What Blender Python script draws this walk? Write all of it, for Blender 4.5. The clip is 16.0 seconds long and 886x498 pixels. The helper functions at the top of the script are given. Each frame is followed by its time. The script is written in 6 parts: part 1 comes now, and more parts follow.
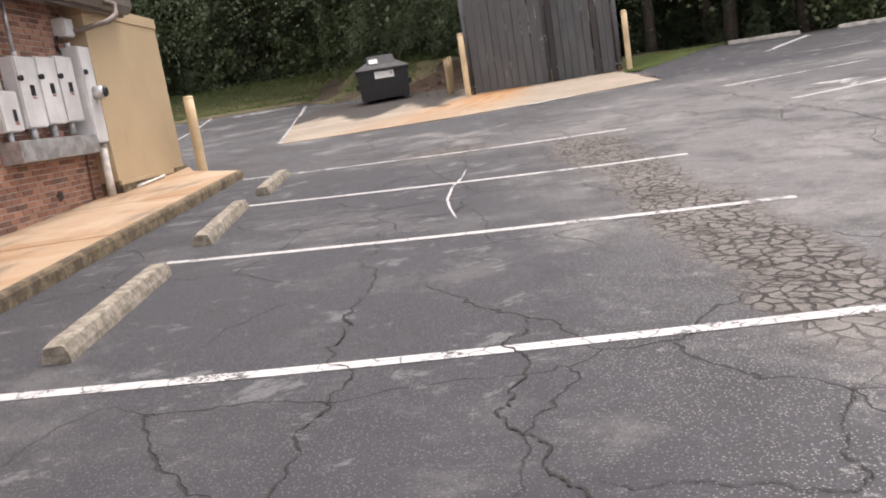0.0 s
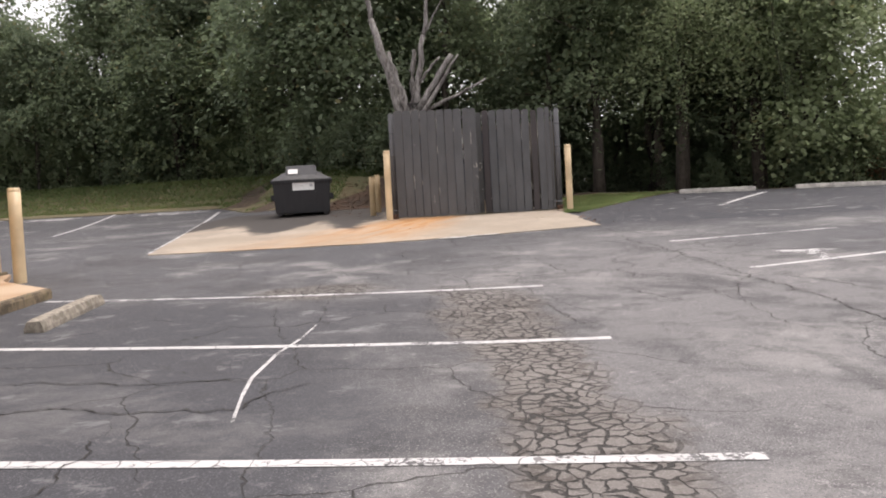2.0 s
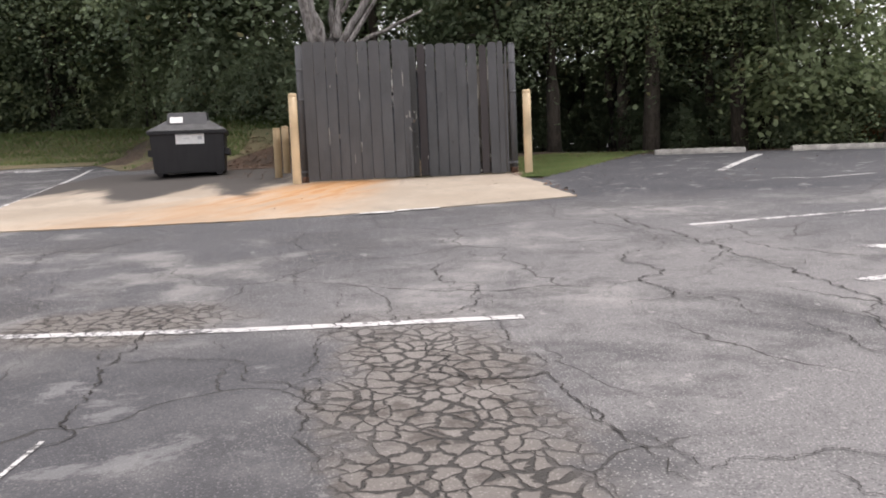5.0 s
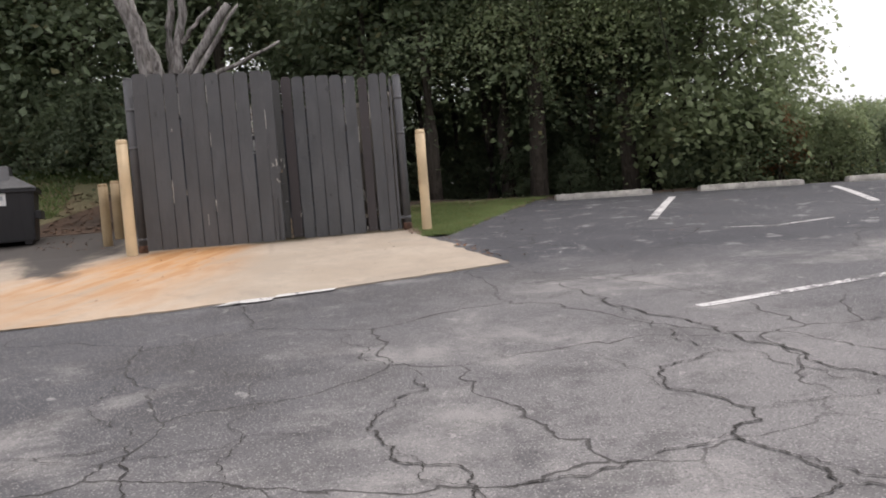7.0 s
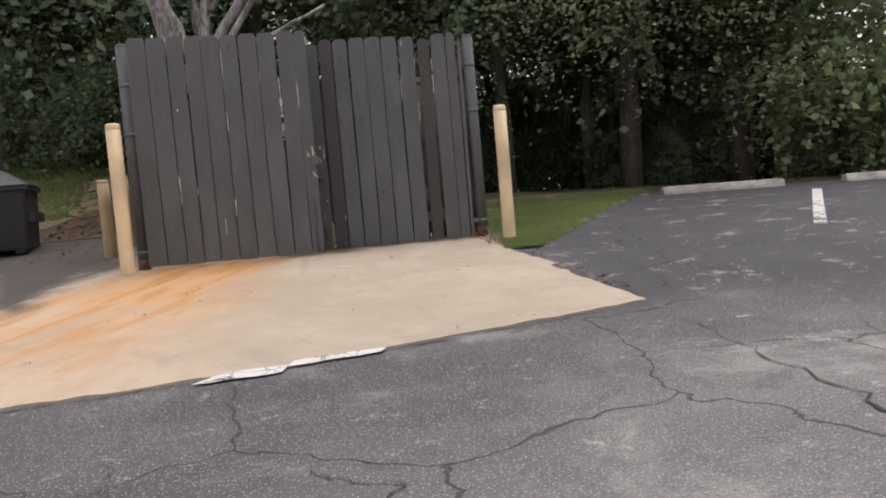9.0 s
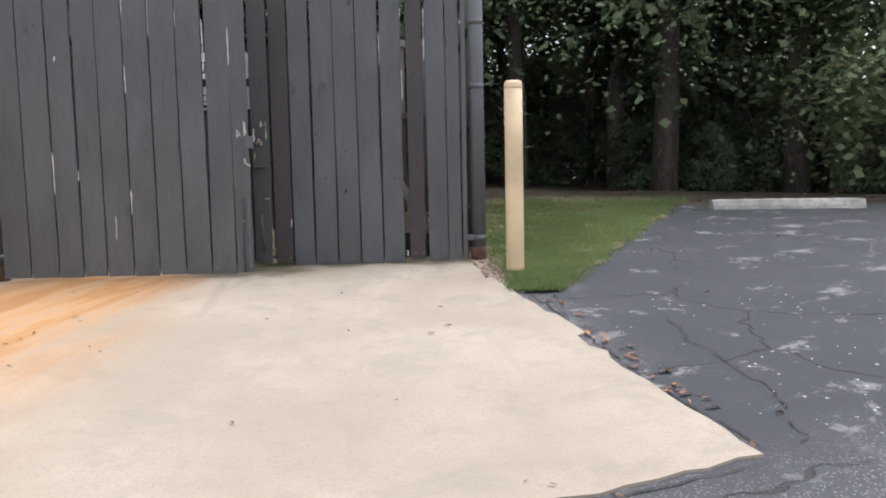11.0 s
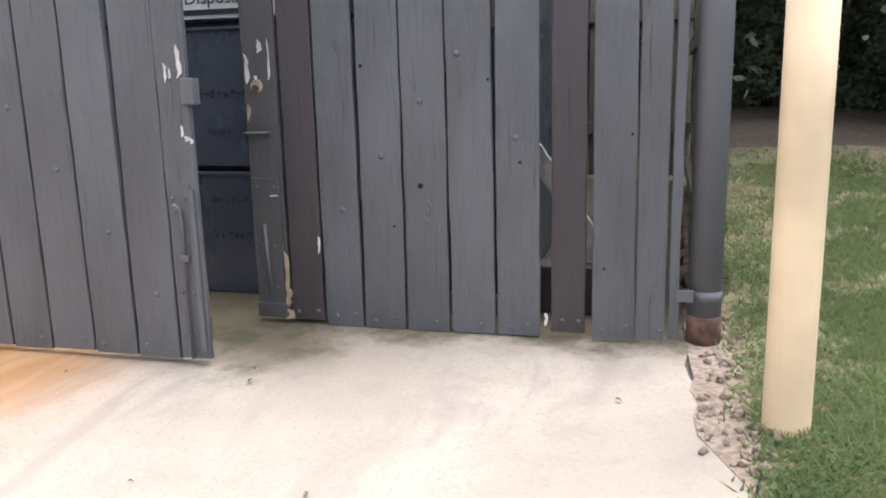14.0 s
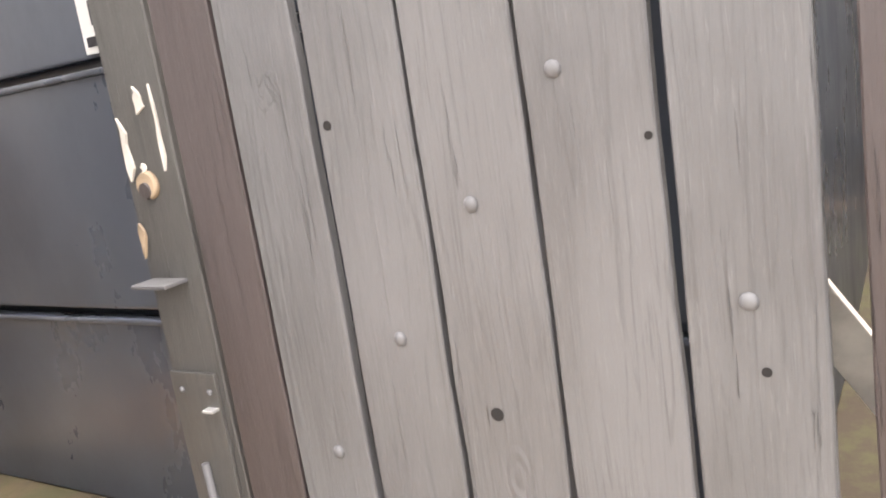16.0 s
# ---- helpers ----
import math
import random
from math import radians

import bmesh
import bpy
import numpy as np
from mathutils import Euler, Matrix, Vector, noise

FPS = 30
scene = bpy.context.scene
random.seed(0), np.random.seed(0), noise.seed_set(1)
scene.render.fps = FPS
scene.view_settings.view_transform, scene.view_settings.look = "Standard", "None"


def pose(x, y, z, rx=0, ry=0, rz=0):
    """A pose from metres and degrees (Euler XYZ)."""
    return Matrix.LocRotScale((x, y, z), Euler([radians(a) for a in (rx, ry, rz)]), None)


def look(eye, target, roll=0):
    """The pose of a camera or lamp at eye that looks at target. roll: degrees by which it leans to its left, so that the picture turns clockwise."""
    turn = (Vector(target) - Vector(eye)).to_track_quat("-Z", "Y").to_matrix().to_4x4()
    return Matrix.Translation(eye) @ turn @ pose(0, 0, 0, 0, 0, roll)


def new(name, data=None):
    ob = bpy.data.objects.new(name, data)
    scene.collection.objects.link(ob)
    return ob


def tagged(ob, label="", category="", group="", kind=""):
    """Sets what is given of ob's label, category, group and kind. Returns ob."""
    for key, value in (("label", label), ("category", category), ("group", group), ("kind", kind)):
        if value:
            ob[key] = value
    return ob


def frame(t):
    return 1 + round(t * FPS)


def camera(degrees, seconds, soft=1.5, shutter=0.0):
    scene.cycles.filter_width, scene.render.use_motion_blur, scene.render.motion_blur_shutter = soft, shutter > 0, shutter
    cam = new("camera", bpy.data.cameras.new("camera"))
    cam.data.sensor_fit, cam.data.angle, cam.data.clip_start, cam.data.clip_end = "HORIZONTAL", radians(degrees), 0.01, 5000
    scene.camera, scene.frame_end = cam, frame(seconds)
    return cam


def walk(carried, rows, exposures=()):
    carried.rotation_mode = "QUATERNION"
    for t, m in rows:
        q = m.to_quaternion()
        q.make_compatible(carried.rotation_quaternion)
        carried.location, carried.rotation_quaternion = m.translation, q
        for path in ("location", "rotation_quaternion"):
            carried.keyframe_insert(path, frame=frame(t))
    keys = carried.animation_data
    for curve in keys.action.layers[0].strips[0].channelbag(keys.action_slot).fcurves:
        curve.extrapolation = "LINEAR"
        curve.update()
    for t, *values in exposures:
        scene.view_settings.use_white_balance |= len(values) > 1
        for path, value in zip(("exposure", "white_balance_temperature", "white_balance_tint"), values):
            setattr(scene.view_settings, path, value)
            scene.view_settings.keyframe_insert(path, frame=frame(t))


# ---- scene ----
cam = camera(57.1, 16.0, 1.9)
PATH = [
    (0, (0.214, 0.411, 1.472), (-0.189, 2.338, 1.121), -9.0),
    (0.5, (0.398, 1.161, 1.513), (-0.11, 3.081, 1.272), -9.2),
    (1, (0.55, 1.862, 1.527), (0.316, 3.848, 1.499), -3.6),
    (1.5, (0.672, 2.601, 1.536), (0.352, 4.574, 1.495), -5.8),
    (2, (0.741, 3.336, 1.531), (0.477, 5.317, 1.452), -3.1),
    (2.5, (0.824, 4.09, 1.565), (0.532, 6.065, 1.455), -2.5),
    (3, (0.789, 4.701, 1.611), (0.531, 6.682, 1.698), 1.4),
    (3.2, (0.793, 4.979, 1.578), (0.518, 6.96, 1.548), 0.6),
    (5.3, (0.305, 7.985, 1.66), (0.207, 9.973, 1.467), -2.6),
    (5.5, (0.24, 8.302, 1.715), (0.084, 10.286, 1.523), -4.1),
    (6, (0.052, 8.965, 1.813), (-0.004, 10.961, 1.7), -5.1),
    (6.5, (-0.017, 9.61, 1.861), (0.059, 11.607, 1.779), -5.2),
    (7, (-0.146, 10.318, 1.88), (0.112, 12.299, 1.775), -4.5),
    (7.5, (-0.13, 11.023, 1.87), (0.251, 12.98, 1.712), -2.4),
    (8, (-0.104, 11.715, 1.922), (0.278, 13.669, 1.737), 1.5),
    (8.5, (-0.025, 12.523, 1.969), (0.398, 14.469, 1.787), -1.9),
    (9, (-0.049, 13.251, 2.069), (0.06, 15.244, 1.942), -4.9),
    (9.2, (-0.016, 13.498, 2.098), (0.149, 15.487, 1.976), -4.5),
    (11.3, (0.43, 16.375, 2.328), (0.535, 18.36, 2.106), -0.7),
    (11.5, (0.515, 16.659, 2.316), (0.652, 18.638, 2.061), -0.6),
    (12, (0.587, 17.326, 2.4), (0.594, 19.303, 2.097), -0.2),
    (12.5, (0.687, 17.973, 2.465), (0.687, 19.929, 2.048), -1.8),
    (13, (0.727, 18.595, 2.562), (0.502, 20.55, 2.204), -5.1),
    (13.5, (0.74, 19.194, 2.596), (0.358, 21.125, 2.244), -4.0),
    (14, (0.835, 19.826, 2.625), (0.309, 21.712, 2.217), -1.4),
    (14.5, (0.739, 20.409, 2.668), (0.101, 22.267, 2.292), -0.1),
    (15, (0.701, 20.992, 2.719), (-0.098, 22.773, 2.281), -5.8),
    (15.5, (0.557, 21.544, 2.752), (-0.404, 23.25, 2.344), -6.5),
    (16, (0.466, 22.0, 2.733), (-0.585, 23.654, 2.33), -8.7),
]
EXPOSURES = [(0.0, 0.93, 6750, 17), (1.0, 0.88, 6700, 17), (1.5, 0.63, 6700, 17), (2.0, 0.83, 6700, 17), (2.5, 0.83, 6650, 17), (3.0, 0.68, 6600, 16), (6.0, 0.98, 6550, 16), (6.5, 0.66, 6550, 16), (7.5, 0.7, 6550, 16), (8.5, 0.78, 6600, 16), 
             (9.0, 0.65, 6650, 16), (11.5, 1.15, 5950, 12), (12.0, 1.12, 6050, 12), (12.5, 1.12, 6350, 14), (13.0, 1.3, 6000, 12), (13.5, 1.55, 6150, 14), (14.0, 1.72, 5900, 15), (14.5, 1.8, 6250, 15), (15.0, 2.2, 6500, 15), (15.5, 2.75, 6800, 15), (16.0, 3.2, 7050, 16)]
walk(cam, [(t, look(eye, target, roll)) for t, eye, target, roll in PATH], EXPOSURES)

# ---- light ----
world = bpy.data.worlds.new("overcast_sky")
scene.world = world
world.use_nodes = True
sky = world.node_tree.nodes.new("ShaderNodeTexSky")
sky.sky_type = 'NISHITA'
sky.sun_disc = False
SUN_UP, SUN_AZ = radians(75), radians(48)
sky.sun_elevation = SUN_UP
sky.sun_rotation = SUN_AZ
sky.air_density, sky.dust_density, sky.ozone_density = 1.0, 8.0, 1.0
cloud = world.node_tree.nodes.new("ShaderNodeHueSaturation")
cloud.inputs["Saturation"].default_value = 0.35
cloud.inputs["Value"].default_value = 1.25
world.node_tree.links.new(sky.outputs[0], cloud.inputs["Color"])
veil = world.node_tree.nodes.new("ShaderNodeMix")  # an even layer of bright cloud
veil.data_type = 'RGBA'
veil.inputs[0].default_value = 0.7
veil.inputs[7].default_value = (5.6, 5.7, 5.8, 1.0)
world.node_tree.links.new(cloud.outputs[0], veil.inputs[6])
world.node_tree.links.new(veil.outputs[2], world.node_tree.nodes["Background"].inputs[0])
world.node_tree.nodes["Background"].inputs[1].default_value = 0.15
sun_data = bpy.data.lights.new("sun", 'SUN')
sun_data.energy, sun_data.angle, sun_data.color = 1.2, radians(35), (1.0, 0.95, 0.88)
sun = new("sun", sun_data)
sun.matrix_world = look((0, 0, 30), (-30 * math.cos(SUN_UP) * math.sin(SUN_AZ), -30 * math.cos(SUN_UP) * math.cos(SUN_AZ), 30 - 30 * math.sin(SUN_UP)))


# ---- materials ----
class Surface:
    """A node material, written step by step."""

    def __init__(self, name, rough=0.8, metal=0.0):
        self.mat = bpy.data.materials.new(name)
        self.mat.use_nodes = True
        self.tree = self.mat.node_tree
        self.bsdf = self.tree.nodes["Principled BSDF"]
        self.bsdf.inputs["Roughness"].default_value = rough
        self.bsdf.inputs["Metallic"].default_value = metal
        self.where = self.tree.nodes.new("ShaderNodeNewGeometry").outputs["Position"]

    def put(self, socket, value):
        if isinstance(value, bpy.types.NodeSocket):
            self.tree.links.new(value, socket)
        elif isinstance(value, tuple) and len(value) == 3 and socket.type == 'RGBA':
            socket.default_value = (*value, 1.0)
        else:
            socket.default_value = value

    def local(self):
        """Coordinates of the piece itself, shifted at random from piece to piece."""
        coords = self.tree.nodes.new("ShaderNodeTexCoord").outputs["Object"]
        rand = self.chance()
        shift = self.tree.nodes.new("ShaderNodeVectorMath")
        shift.operation = 'MULTIPLY_ADD'
        combine = self.tree.nodes.new("ShaderNodeCombineXYZ")
        for i in range(3):
            self.tree.links.new(rand, combine.inputs[i])
        self.tree.links.new(combine.outputs[0], shift.inputs[0])
        shift.inputs[1].default_value = (17.0, 31.0, 53.0)
        self.tree.links.new(coords, shift.inputs[2])
        return shift.outputs[0]

    def chance(self):
        return self.tree.nodes.new("ShaderNodeObjectInfo").outputs["Random"]

    def island(self):
        return self.tree.nodes.new("ShaderNodeNewGeometry").outputs["Random Per Island"]

    def stretch(self, vec, scale):
        n = self.tree.nodes.new("ShaderNodeMapping")
        self.put(n.inputs["Vector"], vec)
        n.inputs["Scale"].default_value = scale
        return n.outputs[0]

    def turn(self, vec, place, degrees_z, scale=(1, 1, 1)):
        """Coordinates seen from a place, turned about z, then scaled."""
        n = self.tree.nodes.new("ShaderNodeMapping")
        n.vector_type = 'TEXTURE'
        self.put(n.inputs["Vector"], vec)
        n.inputs["Location"].default_value = place
        n.inputs["Rotation"].default_value = (0, 0, radians(degrees_z))
        n.inputs["Scale"].default_value = scale
        return n.outputs[0]

    def noise(self, scale, detail=4.0, vec=None, rough=0.55, warp=0.0):
        n = self.tree.nodes.new("ShaderNodeTexNoise")
        self.put(n.inputs["Vector"], vec if vec is not None else self.where)
        n.inputs["Scale"].default_value = scale
        n.inputs["Detail"].default_value = detail
        n.inputs["Roughness"].default_value = rough
        n.inputs["Distortion"].default_value = warp
        return n.outputs["Fac"]

    def warped(self, vec, scale, amount):
        n = self.tree.nodes.new("ShaderNodeTexNoise")
        self.put(n.inputs["Vector"], vec)
        n.inputs["Scale"].default_value = scale
        n.inputs["Detail"].default_value = 3.0
        m = self.tree.nodes.new("ShaderNodeVectorMath")
        m.operation = 'MULTIPLY_ADD'
        self.tree.links.new(n.outputs["Color"], m.inputs[0])
        m.inputs[1].default_value = (amount, amount, amount)
        self.put(m.inputs[2], vec)
        return m.outputs[0]

    def cells(self, scale, vec=None, feature='DISTANCE_TO_EDGE', flat=True):
        n = self.tree.nodes.new("ShaderNodeTexVoronoi")
        n.voronoi_dimensions = '2D' if flat else '3D'
        n.feature = feature
        self.put(n.inputs["Vector"], vec if vec is not None else self.where)
        n.inputs["Scale"].default_value = scale
        return n.outputs["Distance"]

    def ramp(self, fac, low, high, a=0.0, b=1.0):
        n = self.tree.nodes.new("ShaderNodeMapRange")
        n.interpolation_type = 'SMOOTHSTEP'
        self.put(n.inputs["Value"], fac)
        for i, v in enumerate((low, high, a, b)):
            n.inputs[i + 1].default_value = v
        return n.outputs["Result"]

    def calc(self, op, a, b=0.0):
        n = self.tree.nodes.new("ShaderNodeMath")
        n.operation = op
        self.put(n.inputs[0], a)
        self.put(n.inputs[1], b)
        return n.outputs[0]

    def axis(self, vec, i):
        n = self.tree.nodes.new("ShaderNodeSeparateXYZ")
        self.put(n.inputs[0], vec)
        return n.outputs[i]

    def mix(self, fac, a, b):
        n = self.tree.nodes.new("ShaderNodeMix")
        n.data_type = 'RGBA'
        self.put(n.inputs[0], fac)
        self.put(n.inputs[6], a)
        self.put(n.inputs[7], b)
        return n.outputs[2]

    def bump(self, height, strength=0.3, distance=0.01):
        n = self.tree.nodes.new("ShaderNodeBump")
        self.put(n.inputs["Height"], height)
        n.inputs["Strength"].default_value = strength
        n.inputs["Distance"].default_value = distance
        old = self.bsdf.inputs["Normal"]
        if old.is_linked:
            self.tree.links.new(old.links[0].from_socket, n.inputs["Normal"])
        self.tree.links.new(n.outputs[0], old)

    def done(self, colour, rough=None):
        self.put(self.bsdf.inputs["Base Color"], colour)
        if rough is not None:
            self.put(self.bsdf.inputs["Roughness"], rough)
        return self.mat


def asphalt():
    s = Surface("asphalt", 0.85)
    w = s.where
    fine = s.noise(260, 2)
    grit = s.cells(60, feature='F1', flat=False)
    tone = s.noise(0.22, 5, warp=0.6)
    colour = s.mix(s.ramp(tone, 0.40, 0.62), (0.032, 0.033, 0.039), (0.066, 0.066, 0.072))
    # the drive lane is bleached, the stalls by the building and the back corner were sealed
    lane = s.turn(w, (3.2, 10.6, 0), 12, (4.6, 7.4, 1))
    dist = s.tree.nodes.new("ShaderNodeVectorMath")
    dist.operation = 'LENGTH'
    flatten = s.stretch(lane, (1, 1, 0))
    s.tree.links.new(flatten, dist.inputs[0])
    reach = s.calc('ADD', dist.outputs["Value"], s.calc('MULTIPLY', s.calc('SUBTRACT', tone, 0.5), 1.6))
    colour = s.mix(s.ramp(reach, 0.45, 1.2, 0.72, 0.0), colour, (0.172, 0.165, 0.164))
    # pale worn patches, broken up by the stones that show through
    stones = s.noise(75, 3, rough=0.7)
    scuff = s.noise(0.8, 9, s.turn(w, (0, 0, 0), 8, (1.15, 1.0, 1.0)), 0.7, 0.25)
    worn = s.calc('MULTIPLY', s.ramp(scuff, 0.50, 0.66), s.ramp(stones, 0.38, 0.58, 0.35, 1.0))
    colour = s.mix(s.calc('MULTIPLY', worn, 0.75), colour, (0.28, 0.27, 0.26))
    colour = s.mix(s.ramp(s.noise(0.6, 9, s.turn(w, (7, 3, 0), -12, (1.1, 1.0, 1.0)), 0.7, 0.25), 0.49, 0.63, 0.0, 0.78), colour, (0.034, 0.033, 0.036))
    dull = s.noise(2.6, 8, s.turn(w, (2, 5, 0), 30, (1.3, 1.0, 1.0)), 0.72, 0.3)
    colour = s.mix(s.ramp(dull, 0.50, 0.64, 0.0, 0.55), colour, (0.045, 0.043, 0.044))
    spots = s.noise(5, 8, rough=0.78)
    colour = s.mix(s.ramp(spots, 0.60, 0.66, 0.0, 0.6), colour, (0.32, 0.31, 0.30))
    colour = s.mix(s.ramp(grit, 0.05, 0.38, 0.8, 0.0), colour, (0.34, 0.33, 0.32))
    colour = s.mix(s.ramp(stones, 0.50, 0.68, 0.0, 0.75), colour, (0.020, 0.020, 0.022))
    colour = s.mix(s.ramp(fine, 0.5, 0.75, 0.0, 0.5), colour, (0.02, 0.02, 0.022))
    # fresh black sealer on the stalls and in the back corner
    x, y = s.axis(w, 0), s.axis(w, 1)
    ragged = s.calc('MULTIPLY', s.calc('SUBTRACT', s.noise(0.7, 7, rough=0.65), 0.5), 3.0)
    stalls = s.calc('MULTIPLY', s.ramp(s.calc('ADD', s.calc('ADD', x, s.calc('MULTIPLY', y, 0.12)), ragged), 0.2, 1.2, 1.0, 0.0), s.ramp(s.calc('ADD', y, ragged), 11.6, 12.6, 1.0, 0.0))
    corner = s.calc('MULTIPLY', s.ramp(s.calc('ADD', x, ragged), 0.9, 1.7), s.ramp(s.calc('ADD', y, ragged), 18.2, 19.4))
    seal = s.calc('MAXIMUM', s.calc('MULTIPLY', stalls, 0.55), s.calc('MULTIPLY', corner, 0.93))
    colour = s.mix(seal, colour, (0.024, 0.025, 0.031))
    flecks = s.noise(2.2, 9, s.turn(w, (3, 1, 0), 25, (1.1, 0.8, 1.0)), 0.74, 0.3)
    colour = s.mix(s.calc('MULTIPLY', seal, s.ramp(flecks, 0.565, 0.63, 0.0, 0.75)), colour, (0.20, 0.198, 0.20))
    dots = s.calc('ADD', s.cells(6.5, s.warped(w, 16.0, 0.05), 'F1'), s.ramp(s.noise(0.9, 5, rough=0.7), 0.42, 0.60, 0.10, 0.0))
    colour = s.mix(s.calc('MULTIPLY', corner, s.ramp(dots, 0.035, 0.065, 0.8, 0.0)), colour, (0.48, 0.47, 0.45))
    # alligator cracking along the wheel track
    bent = s.warped(s.warped(w, 2.0, 0.3), 14.0, 0.09)
    x, y = s.axis(w, 0), s.axis(w, 1)
    off = s.calc('ABSOLUTE', s.calc('ADD', s.calc('SUBTRACT', x, 2.42), s.calc('MULTIPLY', y, 0.2)))
    wob = s.calc('MULTIPLY', s.calc('SUBTRACT', s.noise(1.3, 6, rough=0.65), 0.5), 1.3)
    band = s.ramp(s.calc('ADD', off, wob), 0.25, 0.58, 1.0, 0.0)
    band = s.calc('MULTIPLY', band, s.calc('MULTIPLY', s.ramp(y, 3.6, 5.0), s.ramp(y, 12.0, 13.2, 1.0, 0.0)))
    patch = s.turn(w, (-2.0, 12.7, 0), 20, (0.75, 0.55, 1))
    plen = s.tree.nodes.new("ShaderNodeVectorMath")
    plen.operation = 'LENGTH'
    s.tree.links.new(s.stretch(patch, (1, 1, 0)), plen.inputs[0])
    band = s.calc('MAXIMUM', band, s.ramp(s.calc('ADD', plen.outputs["Value"], wob), 0.6, 1.2, 0.9, 0.0))
    edge = s.cells(8.6, bent)
    crack = s.calc('MULTIPLY', s.ramp(s.calc('ADD', edge, s.calc('MULTIPLY', s.calc('SUBTRACT', s.noise(4.0, 4), 0.5), 0.30)), 0.045, 0.125, 1.0, 0.0), band)
    crumb = s.calc('MULTIPLY', band, s.ramp(s.noise(5.0, 6, rough=0.7), 0.50, 0.62, 0.0, 0.9))
    # hairline cracks everywhere
    far_bent = s.warped(s.warped(w, 0.7, 0.9), 5.0, 0.2)
    hair = s.ramp(s.cells(0.62, far_bent), 0.002, 0.0065, 1.0, 0.0)
    hair = s.calc('MULTIPLY', hair, s.ramp(s.noise(0.35, 3), 0.40, 0.52))
    cracks = s.calc('MAXIMUM', crack, s.calc('MULTIPLY', hair, 0.8))
    colour = s.mix(s.calc('MULTIPLY', band, 0.45), colour, (0.19, 0.165, 0.14))
    colour = s.mix(s.calc('MULTIPLY', crumb, 0.85), colour, (0.032, 0.024, 0.018))
    colour = s.mix(s.calc('MULTIPLY', cracks, 0.95), colour, (0.014, 0.012, 0.010))
    s.bump(s.calc('MULTIPLY', cracks, -1.0), 0.9, 0.02)
    s.bump(s.calc('ADD', fine, s.calc('MULTIPLY', grit, 0.8)), 0.45, 0.004)
    return s.done(colour, s.ramp(tone, 0.3, 0.7, 0.72, 0.9))


def paint_on_asphalt(name, worn):
    s = Surface(name, 0.7)
    wear = s.calc('ADD', s.calc('MULTIPLY', s.noise(3.2, 6, rough=0.65), 0.6), s.calc('MULTIPLY', s.noise(38, 4), 0.4))
    colour = s.mix(s.noise(1.4, 4), (0.36, 0.355, 0.35), (0.52, 0.515, 0.51))
    colour = s.mix(s.ramp(wear, worn, worn + 0.07), colour, (0.075, 0.073, 0.074))
    bent = s.warped(s.where, 2.2, 0.35)
    colour = s.mix(s.ramp(s.cells(5.2, bent), 0.012, 0.03, 0.75, 0.0), colour, (0.05, 0.048, 0.046)) if worn < 0.54 else colour
    s.bump(s.noise(220, 2), 0.4, 0.003)
    return s.done(colour)


